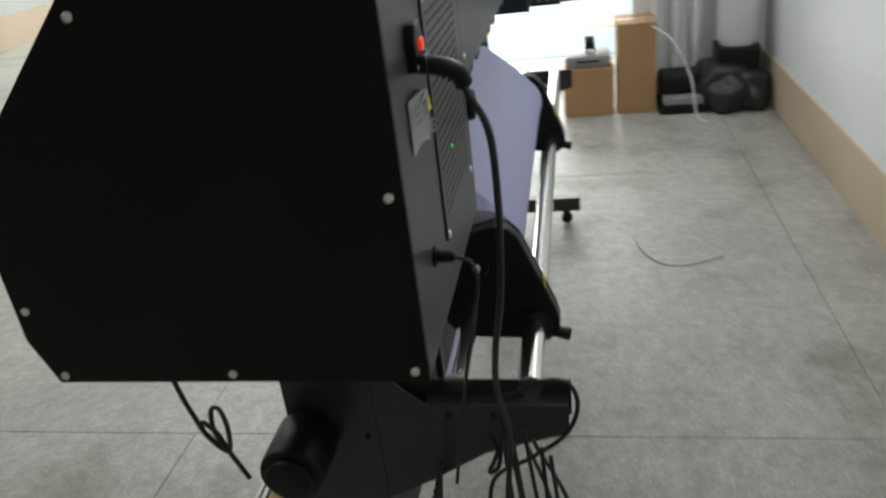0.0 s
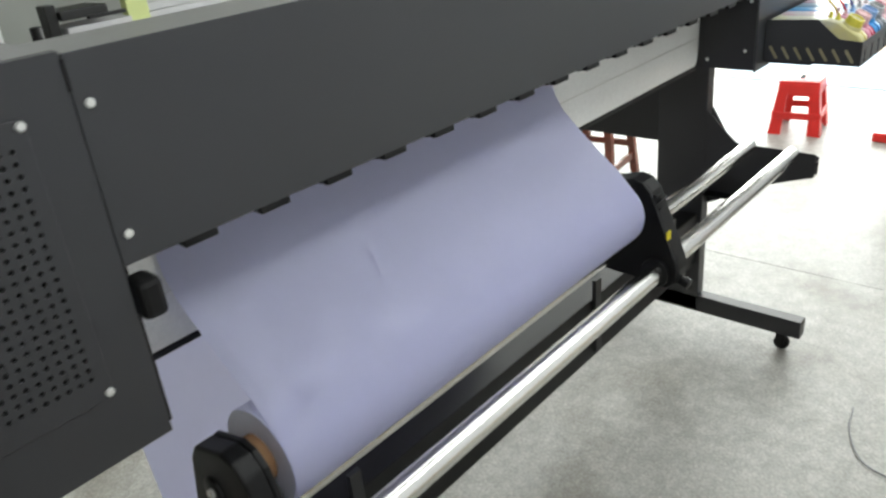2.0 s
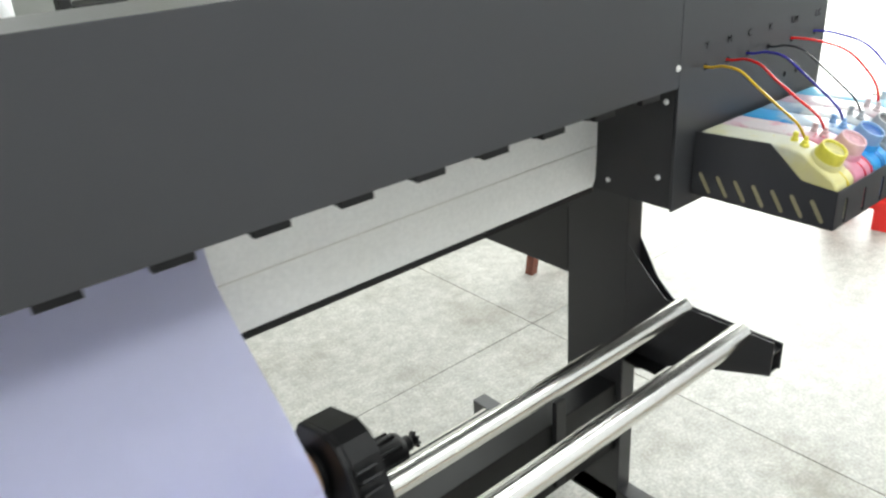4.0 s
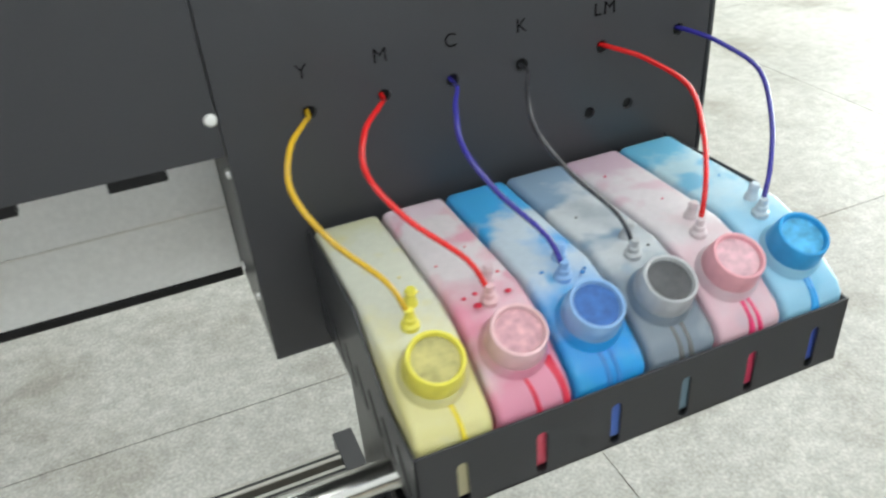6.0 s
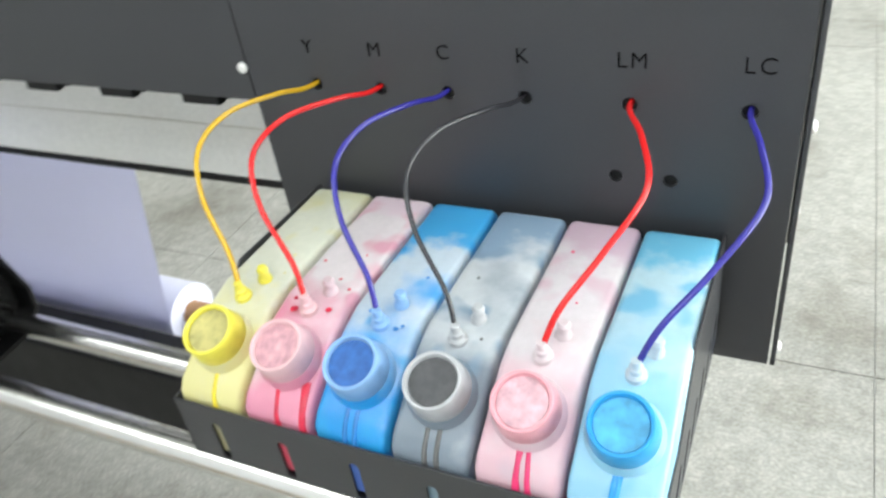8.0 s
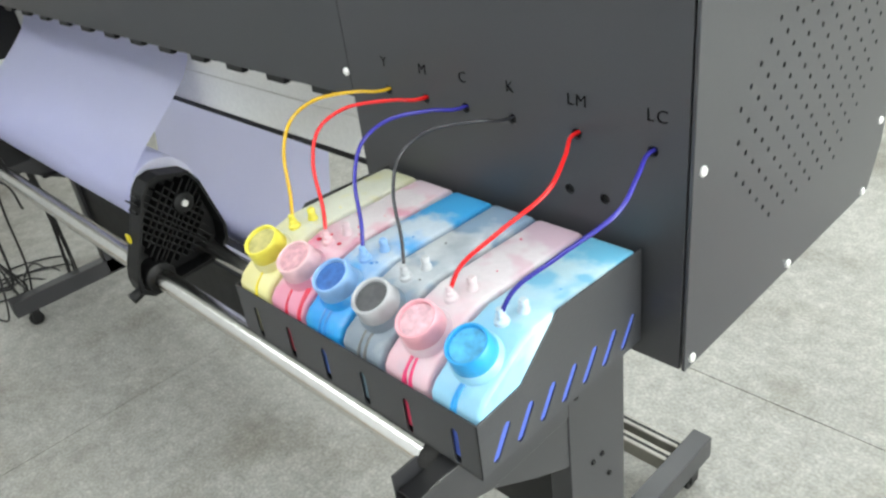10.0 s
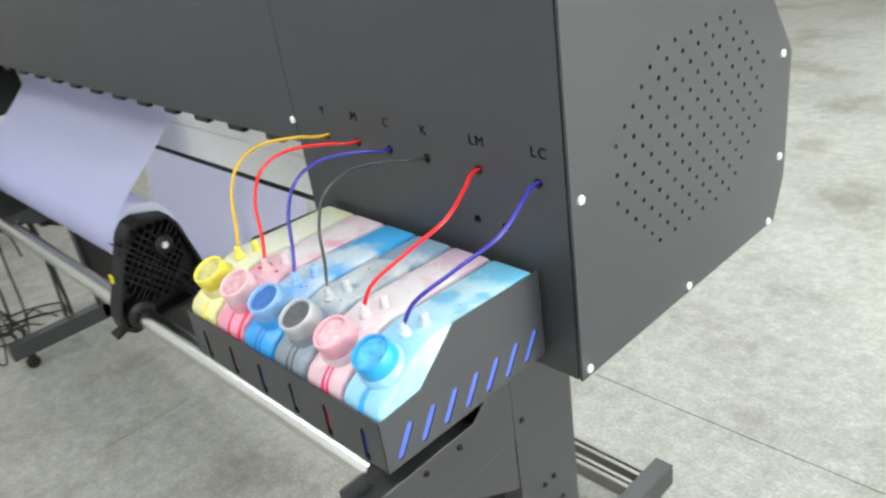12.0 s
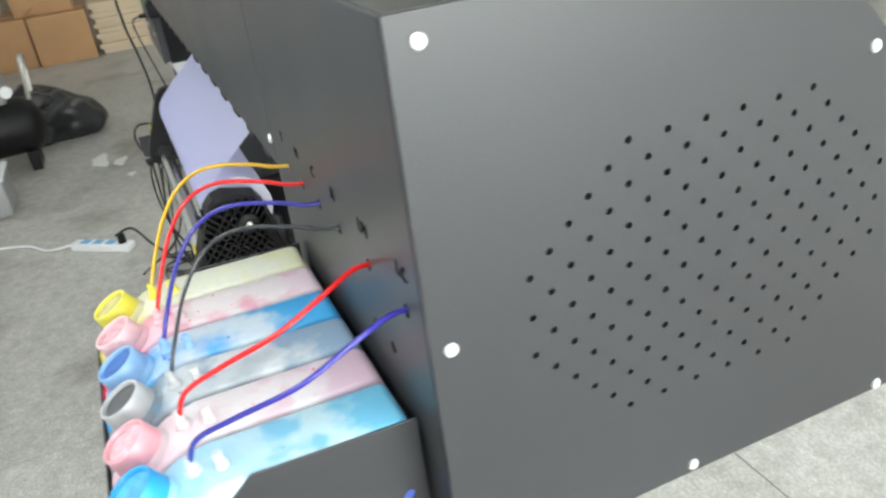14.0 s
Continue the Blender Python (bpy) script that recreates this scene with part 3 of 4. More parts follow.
# stand: two posts with arms and feet, cross beam and bars
def stand_leg(xi, xo):
    """xi is the inner face, xo the outer one."""
    a, b = min(xi, xo), max(xi, xo)
    s = 1 if xo > xi else -1
    leg = part("stand_post", box(a, b, 0.186, 0.350, 0.07, 0.966, 0.002), M_STAND, printer)
    part("bracket", box(a, b, 0.03, 0.45, 0.955, 0.966, 0.001), M_STAND, leg)
    inner = [(-0.152, 0.700), (0.085, 0.703), (0.125, 0.738), (0.186, 0.80), (0.186, 0.581), (-0.006, 0.578), (-0.152, 0.628)]
    outer = [(-0.148, 0.679), (0.096, 0.683), (0.137, 0.719), (0.186, 0.80), (0.186, 0.5825), (-0.006, 0.578), (-0.148, 0.622)]
    gusset = [(-0.006, 0.577), (0.186, 0.5805), (0.186, 0.468), (0.172, 0.472), (0.097, 0.513)]
    i0, o0 = (a, b - 0.003) if s > 0 else (b - 0.003, a)
    g0 = b - 0.0055 if s > 0 else a + 0.0025
    part("arm_plate", prism(inner, i0, i0 + 0.003, 0.0006), M_STAND, leg)
    part("arm_plate", prism(outer, o0, o0 + 0.003, 0.0011), M_STAND, leg)
    part("gusset", prism(gusset, g0, g0 + 0.003, 0.0009), M_STAND, leg)
    part("gusset_web", box(a + 0.003, b - 0.003, 0.10, 0.186, 0.508, 0.511), M_BLACK, leg)
    part("arm_top", box(a + 0.003, b - 0.003, -0.146, 0.10, 0.664, 0.668), M_STAND, leg)
    part("arm_bottom", box(a + 0.003, b - 0.003, -0.144, 0.0, 0.622, 0.626), M_BLACK, leg)
    for py, pz in ((-0.0205, 0.6605), (0.0555, 0.6595), (0.207, 0.613), (0.251, 0.4255), (0.2775, 0.427), (0.2995, 0.359), (0.27, 0.85)):
        px = b if s > 0 else a
        part("bolt", lathe([(0.0058, 0), (0.0058, 0.0026), (0.0045, 0.0036), (0.0024, 0.0036), (0.0022, 0.0016)], Vector((px, py, pz)), (s, 0, 0), 10), M_BLACK, leg)
    foot = part("foot", box(a, b, -0.165, 0.715, 0.064, 0.126, 0.002), M_STAND, leg)
    for wy in (-0.105, 0.655):
        wx = (a + b) / 2
        fork = prism([(wx - 0.017, 0.022), (wx - 0.013, 0.022), (wx - 0.013, 0.058), (wx + 0.013, 0.058), (wx + 0.013, 0.022), (wx + 0.017, 0.022), (wx + 0.017, 0.064), (wx - 0.017, 0.064)], wy - 0.014, wy + 0.016, 0, "y")
        cas = part("caster", fork, M_BLACK, leg)
        wheel = part("wheel", cyl((wx - 0.011, wy, 0.025), (wx + 0.011, wy, 0.025), 0.025, bev=0.004), M_BLACK, cas, smooth=True)
    return leg


right_leg = stand_leg(0.057, 0.104)
part("rear_bracket", box(0.057, 0.104, 0.350, 0.64, 0.675, 0.960, 0.002), M_PANEL_DARK, right_leg)
stand_leg(-2.083, -2.130)
beam = part("cross_beam", box(-2.083, 0.057, 0.20, 0.31, 0.25, 0.44, 0.002), M_BLACK, printer)
for bx in (-1.55, -0.62, -0.16):
    part("beam_bracket", box(bx, bx + 0.03, 0.188, 0.20, 0.27, 0.50, 0.001), M_PANEL_DARK, beam)
for ry, rz, rr in ((0.045, 0.700, 0.020), (-0.083, 0.690, 0.0225)):
    part("chrome_bar", cyl((-2.091, ry, rz), (0.062, ry, rz), rr, seg=28), M_CHROME, printer, smooth=True)
for ry in (0.585, 0.635):
    rail = part("rear_rail", box(-2.083, 0.057, ry, ry + 0.03, 0.085, 0.125, 0.003), M_RAIL, printer)
    part("rail_groove", box(-2.083, 0.057, ry + 0.011, ry + 0.019, 0.1235, 0.1256), M_BLACK, rail)
motor = part("feed_motor", cyl((-2.14, 0.31, 0.625), (-2.25, 0.31, 0.625), 0.055, seg=28, bev=0.008), M_BLACK, printer, smooth=True)
part("motor_cap", cyl((-2.25, 0.31, 0.625), (-2.262, 0.31, 0.625), 0.04, seg=24, bev=0.004), M_BLACK, motor, smooth=True)


# roll holders that clamp round the bars
def roll_holder(x, s):
    """s is +1 where the ribbed outer face looks to +x."""
    h = empty("roll_holder", "black moulded roll holder with a yellow mark, clamped on the bars", "roll holder", "roll holders")
    prof = [(-0.132, 0.700), (-0.126, 0.725), (-0.064, 0.878), (-0.045, 0.898), (-0.02, 0.904), (0.045, 0.887), (0.062, 0.860), (0.092, 0.74), (0.088, 0.70), (0.06, 0.668),
            (0.02, 0.665), (-0.05, 0.662), (-0.075, 0.655), (-0.108, 0.655), (-0.13, 0.672)]
    w = 0.042
    MARK = -0.009 if s > 0 else 0.010
    part("plate", prism(prof, min(x, x - s * 0.010), max(x, x - s * 0.010), 0.002), M_BLACK, h)
    rim = bmesh.new()
    n = len(prof)
    cy, cz = -0.01, 0.78
    ring = []
    for a, b in prof:
        f = 0.93
        ring.append(((a, b), (cy + (a - cy) * f, cz + (b - cz) * f)))
    for i in range(n):
        (a, b), (c, d) = ring[i], ring[(i + 1) % n]
        prism([a, c, d, b], min(x, x + s * w), max(x, x + s * w), 0, "x", rim)
    if s > 0:
        part("rim", rim, M_BLACK, h)
    else:
        rim.free()
        part("cover_plate", prism(prof, x - 0.032, x, 0.004), M_BLACK, h)
    ribs = bmesh.new()
    for k in range(-4, 5):
        for sgn in (1, -1):
            c = 0.03 * k
            pts = []
            for u in (-0.12, 0.12):
                yy, zz = cy + c * 0.7 + u * 0.7, cz + (-c * 0.7 + u * 0.7) * sgn
                pts.append((yy, zz))
            (ya, za), (yb, zb) = pts
            ya, yb = max(min(ya, 0.06), -0.085), max(min(yb, 0.06), -0.085)
            za, zb = max(min(za, 0.87), 0.70), max(min(zb, 0.87), 0.70)
            if abs(ya - yb) + abs(za - zb) < 0.04:
                continue
            d = Vector((0, yb - ya, zb - za)).normalized()
            nrm = Vector((0, -d.z, d.y)) * 0.0016
            quad = [(ya + nrm.y, za + nrm.z), (ya - nrm.y, za - nrm.z), (yb - nrm.y, zb - nrm.z), (yb + nrm.y, zb + nrm.z)]
            prism(quad, min(x, x + s * 0.03), max(x, x + s * 0.03), 0, "x", ribs)
    if s > 0:
        part("ribs", ribs, M_BLACK, h)
    else:
        ribs.free()
    part("hub", cyl((x, 0.018, 0.822), (x + s * 0.036, 0.018, 0.822), 0.024, bev=0.004), M_BLACK, h, smooth=True)
    part("spindle_cap", cyl((x + s * 0.034, 0.018, 0.822), (x + s * 0.041, 0.018, 0.822), 0.0075), M_SCREW, h, "bright metal spindle end", smooth=True)
    part("spool_flange", cyl((x - s * 0.010, 0.018, 0.822), (x - s * 0.05, 0.018, 0.822), 0.038, 0.036), M_BLACK, h, smooth=True)
    part("yellow_mark", box(min(x + s * MARK, x + s * (MARK + 0.018)), max(x + s * MARK, x + s * (MARK + 0.018)), -0.1075, -0.1035, 0.772, 0.792, 0.001), M_YELLOW, h, "yellow paint mark")
    part("clamp", cyl((x - s * 0.02, -0.083, 0.69), (x + s * 0.045, -0.083, 0.69), 0.034, bev=0.004), M_BLACK, h, smooth=True)
    part("clamp_knob", cyl((x + s * 0.02, -0.115, 0.672), (x + s * 0.02, -0.15, 0.662), 0.011, 0.013, bev=0.002), M_BLACK, h, smooth=True)
    return h


roll_holder(-0.801, 1)
roll_holder(-1.864, -1)

# ---- paper ----
PX0, PX1 = -1.820, -0.842
RC, RR = (0.014, 0.831), 0.079
roll = empty("paper_roll", "white paper roll with its web running up into the printer", "paper roll")
part("wound_paper", cyl((PX0, *RC), (PX1, *RC), RR - 0.004, seg=56), M_PAPER, roll, smooth=True)
part("core", cyl((PX0 - 0.02, *RC), (PX1 + 0.02, *RC), 0.037, seg=24), M_CORE, roll, smooth=True)
web = []
for a in range(-80, 42, 9):
    web.append((RC[0] - RR * math.cos(radians(a)) * (1.0 if a < 20 else 1.0), RC[1] + RR * math.sin(radians(a))))
web += [(0.0, 0.930), (0.050, 0.972), (0.098, 1.014), (0.135, 1.050), (0.155, 1.082), (0.1615, 1.112), (0.166, 1.144), (0.185, 1.1665), (0.215, 1.1705), (0.30, 1.171), (0.36, 1.15)]
bm = bmesh.new()
NX = 40
grid = []
for i in range(NX + 1):
    x = PX0 + (PX1 - PX0) * i / NX
    col = []
    for k, (y, z) in enumerate(web):
        u = k / (len(web) - 1)
        wob = 0.0009 * math.sin(3.1 * x + 5 * u) * math.sin(math.pi * min(1, max(0, u * 1.3)))
        edge = 0.004 * max(0, (x - (PX1 - 0.12)) / 0.12) ** 2 * math.sin(math.pi * u)
        col.append(bm.verts.new((x, y - wob - edge, z + wob)))
    grid.append(col)
for i in range(NX):
    for k in range(len(web) - 1):
        bm.faces.new((grid[i][k], grid[i][k + 1], grid[i + 1][k + 1], grid[i + 1][k]))
bmesh.ops.solidify(bm, geom=bm.faces[:], thickness=0.0008)
part("paper_web", bm, M_WEB, roll, smooth=True)
# printed side behind: sheet down to the take-up roll
take = empty("take_up_roll", "white paper wound onto a brown cardboard core behind the printer", "paper roll")
bm = bmesh.new()
back = [(0.38, 1.13), (0.45, 1.05), (0.46, 0.9), (0.445, 0.75), (0.41, 0.55), (0.378, 0.37)]
grid = [[bm.verts.new((PX0 + (PX1 - PX0) * i / 20 + 0.0, y + 0.006 * math.sin(4 * i / 20 + z * 5), z)) for y, z in back] for i in range(21)]
for i in range(20):
    for k in range(len(back) - 1):
        bm.faces.new((grid[i][k], grid[i][k + 1], grid[i + 1][k + 1], grid[i + 1][k]))
bmesh.ops.solidify(bm, geom=bm.faces[:], thickness=0.0008)
part("paper_web", bm, M_WEB, take, smooth=True)
part("wound_paper", cyl((PX0, 0.45, 0.365), (PX1, 0.45, 0.365), 0.072, seg=40), M_PAPER, take, smooth=True)
part("core", cyl((PX0 - 0.3, 0.45, 0.365), (-0.50, 0.45, 0.365), 0.030, seg=24), M_CORE, take, smooth=True)
grips = lathe([(0.034, 0), (0.046, 0.012), (0.046, 0.03), (0.040, 0.034), (0.040, 0.13), (0.036, 0.14), (0.018, 0.142), (0.018, 0.165), (0.012, 0.17), (0.012, 0.185)], Vector((-0.53, 0.45, 0.365)), (1, 0, 0), 18)
for k in range(8):
    g = 2 * math.pi * k / 8
    cyl((-0.49, 0.45 + 0.041 * math.cos(g), 0.365 + 0.041 * math.sin(g)), (-0.405, 0.45 + 0.041 * math.cos(g), 0.365 + 0.041 * math.sin(g)), 0.0065, 0.005, 8, grips)
    cyl((-0.352, 0.45 + 0.014 * math.cos(g), 0.365 + 0.014 * math.sin(g)), (-0.345, 0.45 + 0.019 * math.cos(g), 0.365 + 0.019 * math.sin(g)), 0.004, 0.003, 6, grips)
part("chuck", grips, M_BLACK, take, "black ribbed core chuck", smooth=True)

# ---- ink tray and bottles ----
TX0, TX1, TY0, TZ0 = -0.0215, 0.3605, -0.2545, 0.984
tray = empty("ink_tray", "black slotted sheet-metal tray holding six ink bottles", "tray")
part("tray_bottom", box(TX0, TX1, TY0, -0.004, TZ0, TZ0 + 0.002), M_PANEL_DARK, tray)
front = part("front_wall", box(TX0, TX1, TY0, TY0 + 0.002, TZ0, 1.048, 0.0004), M_PANEL, tray)
cut = bmesh.new()
BX = [0.012 + 0.0634 * k for k in range(6)]
for bx in BX:
    sl = rounded_slot((bx + 0.0015, 1.0245), (bx + 0.0015, 0.9915), 0.0044)
    prism(sl, TY0 - 0.01, TY0 + 0.012, 0, "y", cut)
carve(front, cut)
SIDE = [(TY0, TZ0), (-0.004, TZ0), (-0.004, 1.097), (-0.139, 1.102), (-0.196, 1.053), (TY0, 1.048)]
for x in (TX0, TX1 - 0.002):
    side = part("side_wall", prism(SIDE, x, x + 0.002, 0.0004), M_PANEL, tray)
    cut = bmesh.new()
    for k in range(7):
        y = -0.226 + k * 0.0329
        prism(rounded_slot((y - 0.0085, 0.9955), (y + 0.0085, 1.0225), 0.0044), x - 0.01, x + 0.01, 0, "x", cut)
    carve(side, cut)
part("tray_bracket", box(0.02, 0.07, -0.12, 0.0, 0.969, 0.9835), M_BLACK, tray)

BP = [(-0.008, 0.988), (-0.008, 1.092), (-0.014, 1.099), (-0.165, 1.101), (-0.190, 1.095), (-0.243, 1.062), (-0.250, 1.052), (-0.251, 0.988)]
INKS = (
    ("yellow", (0.84, 0.78, 0.36), (0.80, 0.81, 0.68), (0.84, 0.78, 0.42), (0.88, 0.80, 0.10), (0.58, 0.36, 0.02), 0.95),
    ("magenta", (0.83, 0.33, 0.46), (0.84, 0.77, 0.79), (0.80, 0.42, 0.52), (0.84, 0.55, 0.58), (0.64, 0.014, 0.016), 0.95),
    ("cyan", (0.03, 0.36, 0.86), (0.64, 0.74, 0.84), (0.05, 0.42, 0.86), (0.28, 0.48, 0.80), (0.035, 0.03, 0.27), 0.93),
    ("grey black", (0.25, 0.30, 0.36), (0.68, 0.72, 0.75), (0.26, 0.38, 0.52), (0.52, 0.53, 0.55), (0.03, 0.03, 0.035), 0.93),
    ("light magenta", (0.84, 0.56, 0.63), (0.82, 0.76, 0.79), (0.80, 0.60, 0.68), (0.86, 0.42, 0.48), (0.64, 0.014, 0.016), 1.05),
    ("light cyan", (0.36, 0.68, 0.90), (0.60, 0.82, 0.92), (0.26, 0.62, 0.88), (0.04, 0.36, 0.76), (0.035, 0.03, 0.27), 0.85),
)
REAR = (((0.58, 0.58, 0.40), 0.12), ((0.66, 0.54, 0.60), 0.10), ((0.06, 0.34, 0.66), -0.12), ((0.24, 0.34, 0.46), -0.10), ((0.56, 0.42, 0.50), 0.02), ((0.16, 0.46, 0.66), -0.02))
DEEP = ((0.50, 0.46, 0.28), (0.66, 0.10, 0.15), (0.10, 0.19, 0.56), (0.20, 0.29, 0.35), (0.64, 0.06, 0.13), (0.08, 0.13, 0.50))
DISCS = ((0.42, 0.38, 0.14), (0.60, 0.33, 0.37), (0.03, 0.12, 0.38), (0.07, 0.07, 0.075), (0.64, 0.40, 0.45), (0.08, 0.38, 0.66))
SPOTS = (((0.012, -0.12, 0.0012), (0.018, -0.145, 0.001)),
         ((0.016, -0.176, 0.0028), (-0.012, -0.182, 0.0034), (-0.018, -0.17, 0.002), (0.02, -0.15, 0.0018), (0.006, -0.14, 0.0014), (-0.02, -0.12, 0.0012), (0.012, -0.105, 0.001), (-0.008, -0.168, 0.0022)),
         ((0.014, -0.182, 0.0022), (0.018, -0.178, 0.0016), (0.012, -0.12, 0.0014), (-0.014, -0.168, 0.002)),
         ((-0.012, -0.11, 0.0012), (0.016, -0.175, 0.0014)), ((-0.014, -0.06, 0.0014), (0.006, -0.12, 0.001)), ((0.012, -0.11, 0.001),))
DRIPS = ((0.72, 0.58, 0.03), (0.62, 0.02, 0.06), (0.03, 0.2, 0.55), (0.12, 0.12, 0.12), (0.66, 0.03, 0.14), (0.04, 0.32, 0.72))
DRIP_AT = (((0.002, 0.003),), ((-0.004, 0.004), (0.018, 0.004), (0.022, 0.002)), ((-0.004, 0.001), (0.004, 0.001)), ((-0.004, 0.001), (0.005, 0.001)), ((-0.002, 0.002), (0.001, -0.001), (0.004, 0.003)), ((0.0, -0.001), (0.003, -0.001)))
AX = Vector((0, -0.45, 0.89)).normalized()
for k, (ink, low, high, mark, capcol, hosecol, level) in enumerate(INKS):
    bx = BX[k]
    tag = ink.replace(" ", "_")
    low, high, mark = (tuple(c * f for c in col) for col, f in ((low, 0.78), (high, 0.77), (mark, 0.74)))
    mb = bottle_material(tag + "_bottle", low, high, mark, level, k, *REAR[k], DEEP[k])
    mc = mat(tag + "_cap", tuple(c * 0.85 for c in capcol), 0.35, var=0.1, scale=30, bump=0.01)
    mw = mat(tag + "_tinted_spout", tuple(0.35 * a + 0.38 for a in low), 0.35, var=0.12, scale=60, bump=0)
    mi = mat(tag + "_ink_film", DISCS[k], 0.5, var=0.4, scale=55, bump=0)
    bottle = empty("ink_bottle", f"translucent plastic ink bottle with {ink} ink, stained", "ink bottle", "ink bottles in the tray")
    bm = prism(BP, bx - 0.030, bx + 0.030)
    bmesh.ops.bevel(bm, geom=bm.edges[:], offset=0.0055, segments=3, affect="EDGES", profile=0.5)
    part("body", bm, mb, bottle, smooth=True)
    md_ = mat(tag + "_drip", DRIPS[k], 0.3, var=0.15, scale=60, bump=0)
    for dx, wob in DRIP_AT[k]:
        drip = tube([(bx + dx, -0.226, 1.0715), (bx + dx + wob, -0.2415, 1.0610), (bx + dx + wob * 1.4, -0.2495, 1.050), (bx + dx + wob * 2, -0.2508, 1.035)], 0.0022, 8, 5)
        part("drip_stain", drip, md_, bottle, smooth=True)
    p = Vector((bx, -0.2145, 1.0825))
    part("neck", lathe([(0.0265, -0.014), (0.0255, 0.003), (0.0225, 0.007)], p, AX, 32), mb, bottle, smooth=True)
    cap = part("cap", lathe([(0.0222, 0.004), (0.0232, 0.006), (0.0212, 0.0235), (0.0205, 0.0250), (0.0187, 0.0250), (0.0180, 0.0240), (0.0176, 0.0210), (0.0130, 0.0210)], p, AX, 36), mc, bottle, smooth=True)
    part("cap_disc", lathe([(0.0174, 0.0211), (0.0172, 0.0215), (0.009, 0.0218)], p, AX, 32), mi, cap, smooth=True)
    for q, (sx, sy, sr) in enumerate(SPOTS[k]):
        part("ink_spot", lathe([(sr, 0.0), (sr * 0.8, 0.0007), (sr * 0.3, 0.0009)], Vector((bx + sx, sy, 1.1004)), (0, 0, 1), 10), md_, bottle, smooth=True)
    # barbed spout with the hose, and a vent beside it
    part("hose_spout", lathe([(0.0072, -0.004), (0.0072, 0.003), (0.005, 0.005), (0.005, 0.009), (0.0038, 0.010), (0.0034, 0.016)], Vector((bx - 0.001, -0.178, 1.098)), (0, -0.12, 1), 16), mc if k in (0, 1, 2) else mw, bottle, smooth=True)
    part("vent_spout", lathe([(0.006, -0.004), (0.006, 0.004), (0.0045, 0.006), (0.0045, 0.012), (0.005, 0.013), (0.0036, 0.016)], Vector((bx + 0.007, -0.157, 1.100)), (0.1, -0.1, 1), 14), mc if k in (0, 2) else mw, bottle, smooth=True)
    hx = HOLES[k]
    mh = mat(tag + "_hose", hosecol, 0.22, var=0.06, scale=30, bump=0)
    off = (-0.045, -0.056, -0.043, -0.050, 0.032, 0.021)[k]
    mx_ = hx + off
    if k < 4:
        way = [(hx + off * 0.32, -0.042, 1.211), (hx + off * 0.78, -0.084, 1.212), (mx_, -0.118, 1.196), (mx_ * 0.74 + bx * 0.26, -0.146, 1.168)]
    else:
        way = [(hx + off * 0.6, -0.045, 1.199), (mx_, -0.090, 1.185), (mx_ * 0.62 + bx * 0.38, -0.136, 1.161)]
    hose = tube([(hx, 0.012, 1.202), (hx + off * 0.1, -0.014, 1.204), *way, (mx_ * 0.2 + bx * 0.8, -0.168, 1.134 if k < 4 else 1.136), (bx - 0.001, -0.179, 1.108)], 0.0023 if k != 3 else 0.0019, 10, 10)
    hs = part("ink_hose", hose, mh, None, smooth=True)
    tagged(hs, f"thin {('yellow', 'red', 'blue', 'black', 'red', 'blue')[k]} plastic hose from panel to ink bottle", "hose", "ink hoses")


# ---- things round the printer ----
def red_stool(m):
    s = empty("plastic_stool", "red moulded plastic step stool standing on the floor", "stool")
    s.matrix_basis = m
    seat = box(-0.105, 0.105, -0.10, 0.10, 0.262, 0.282, 0.008)
    part("seat", seat, M_RED, s, smooth=True)
    # Slot is a black block; the opening's shade is painted, not cut.
    part("hand_slot", box(-0.04, 0.04, -0.012, 0.012, 0.2805, 0.2835, 0.001), M_INNER_SHADE, s)
    for sx in (-1, 1):
        for sy in (-1, 1):
            leg = bmesh.new()
            top = [(sx * 0.103, sy * 0.098), (sx * 0.055, sy * 0.098), (sx * 0.055, sy * 0.085), (sx * 0.09, sy * 0.085), (sx * 0.09, sy * 0.05), (sx * 0.103, sy * 0.05)]
            lo = [leg.verts.new((x * 1.33, y * 1.33, 0)) for x, y in top]
            hi = [leg.verts.new((x, y, 0.265)) for x, y in top]
            leg.faces.new(lo)
            leg.faces.new(hi[::-1])
            for i in range(6):
                leg.faces.new((lo[i], lo[(i + 1) % 6], hi[(i + 1) % 6], hi[i]))
            part("leg", leg, M_RED, s)
        part("skirt", box(-0.1, 0.1, sx * 0.097 - 0.005, sx * 0.097 + 0.005, 0.205, 0.268, 0.003), M_RED, s)
        part("skirt", box(sx * 0.1025 - 0.005, sx * 0.1025 + 0.005, -0.094, 0.094, 0.205, 0.268, 0.003), M_RED, s)
        part("stretcher", box(-0.115, 0.115, sx * 0.117 - 0.006, sx * 0.117 + 0.006, 0.085, 0.12, 0.003), M_RED, s)
        part("stretcher", box(sx * 0.123 - 0.006, sx * 0.123 + 0.006, -0.11, 0.11, 0.085, 0.12, 0.003), M_RED, s)
    return s


red_stool(pose(2.39, 0.615, 0, 0, 0, 8) @ Matrix.Scale(1.08, 4))


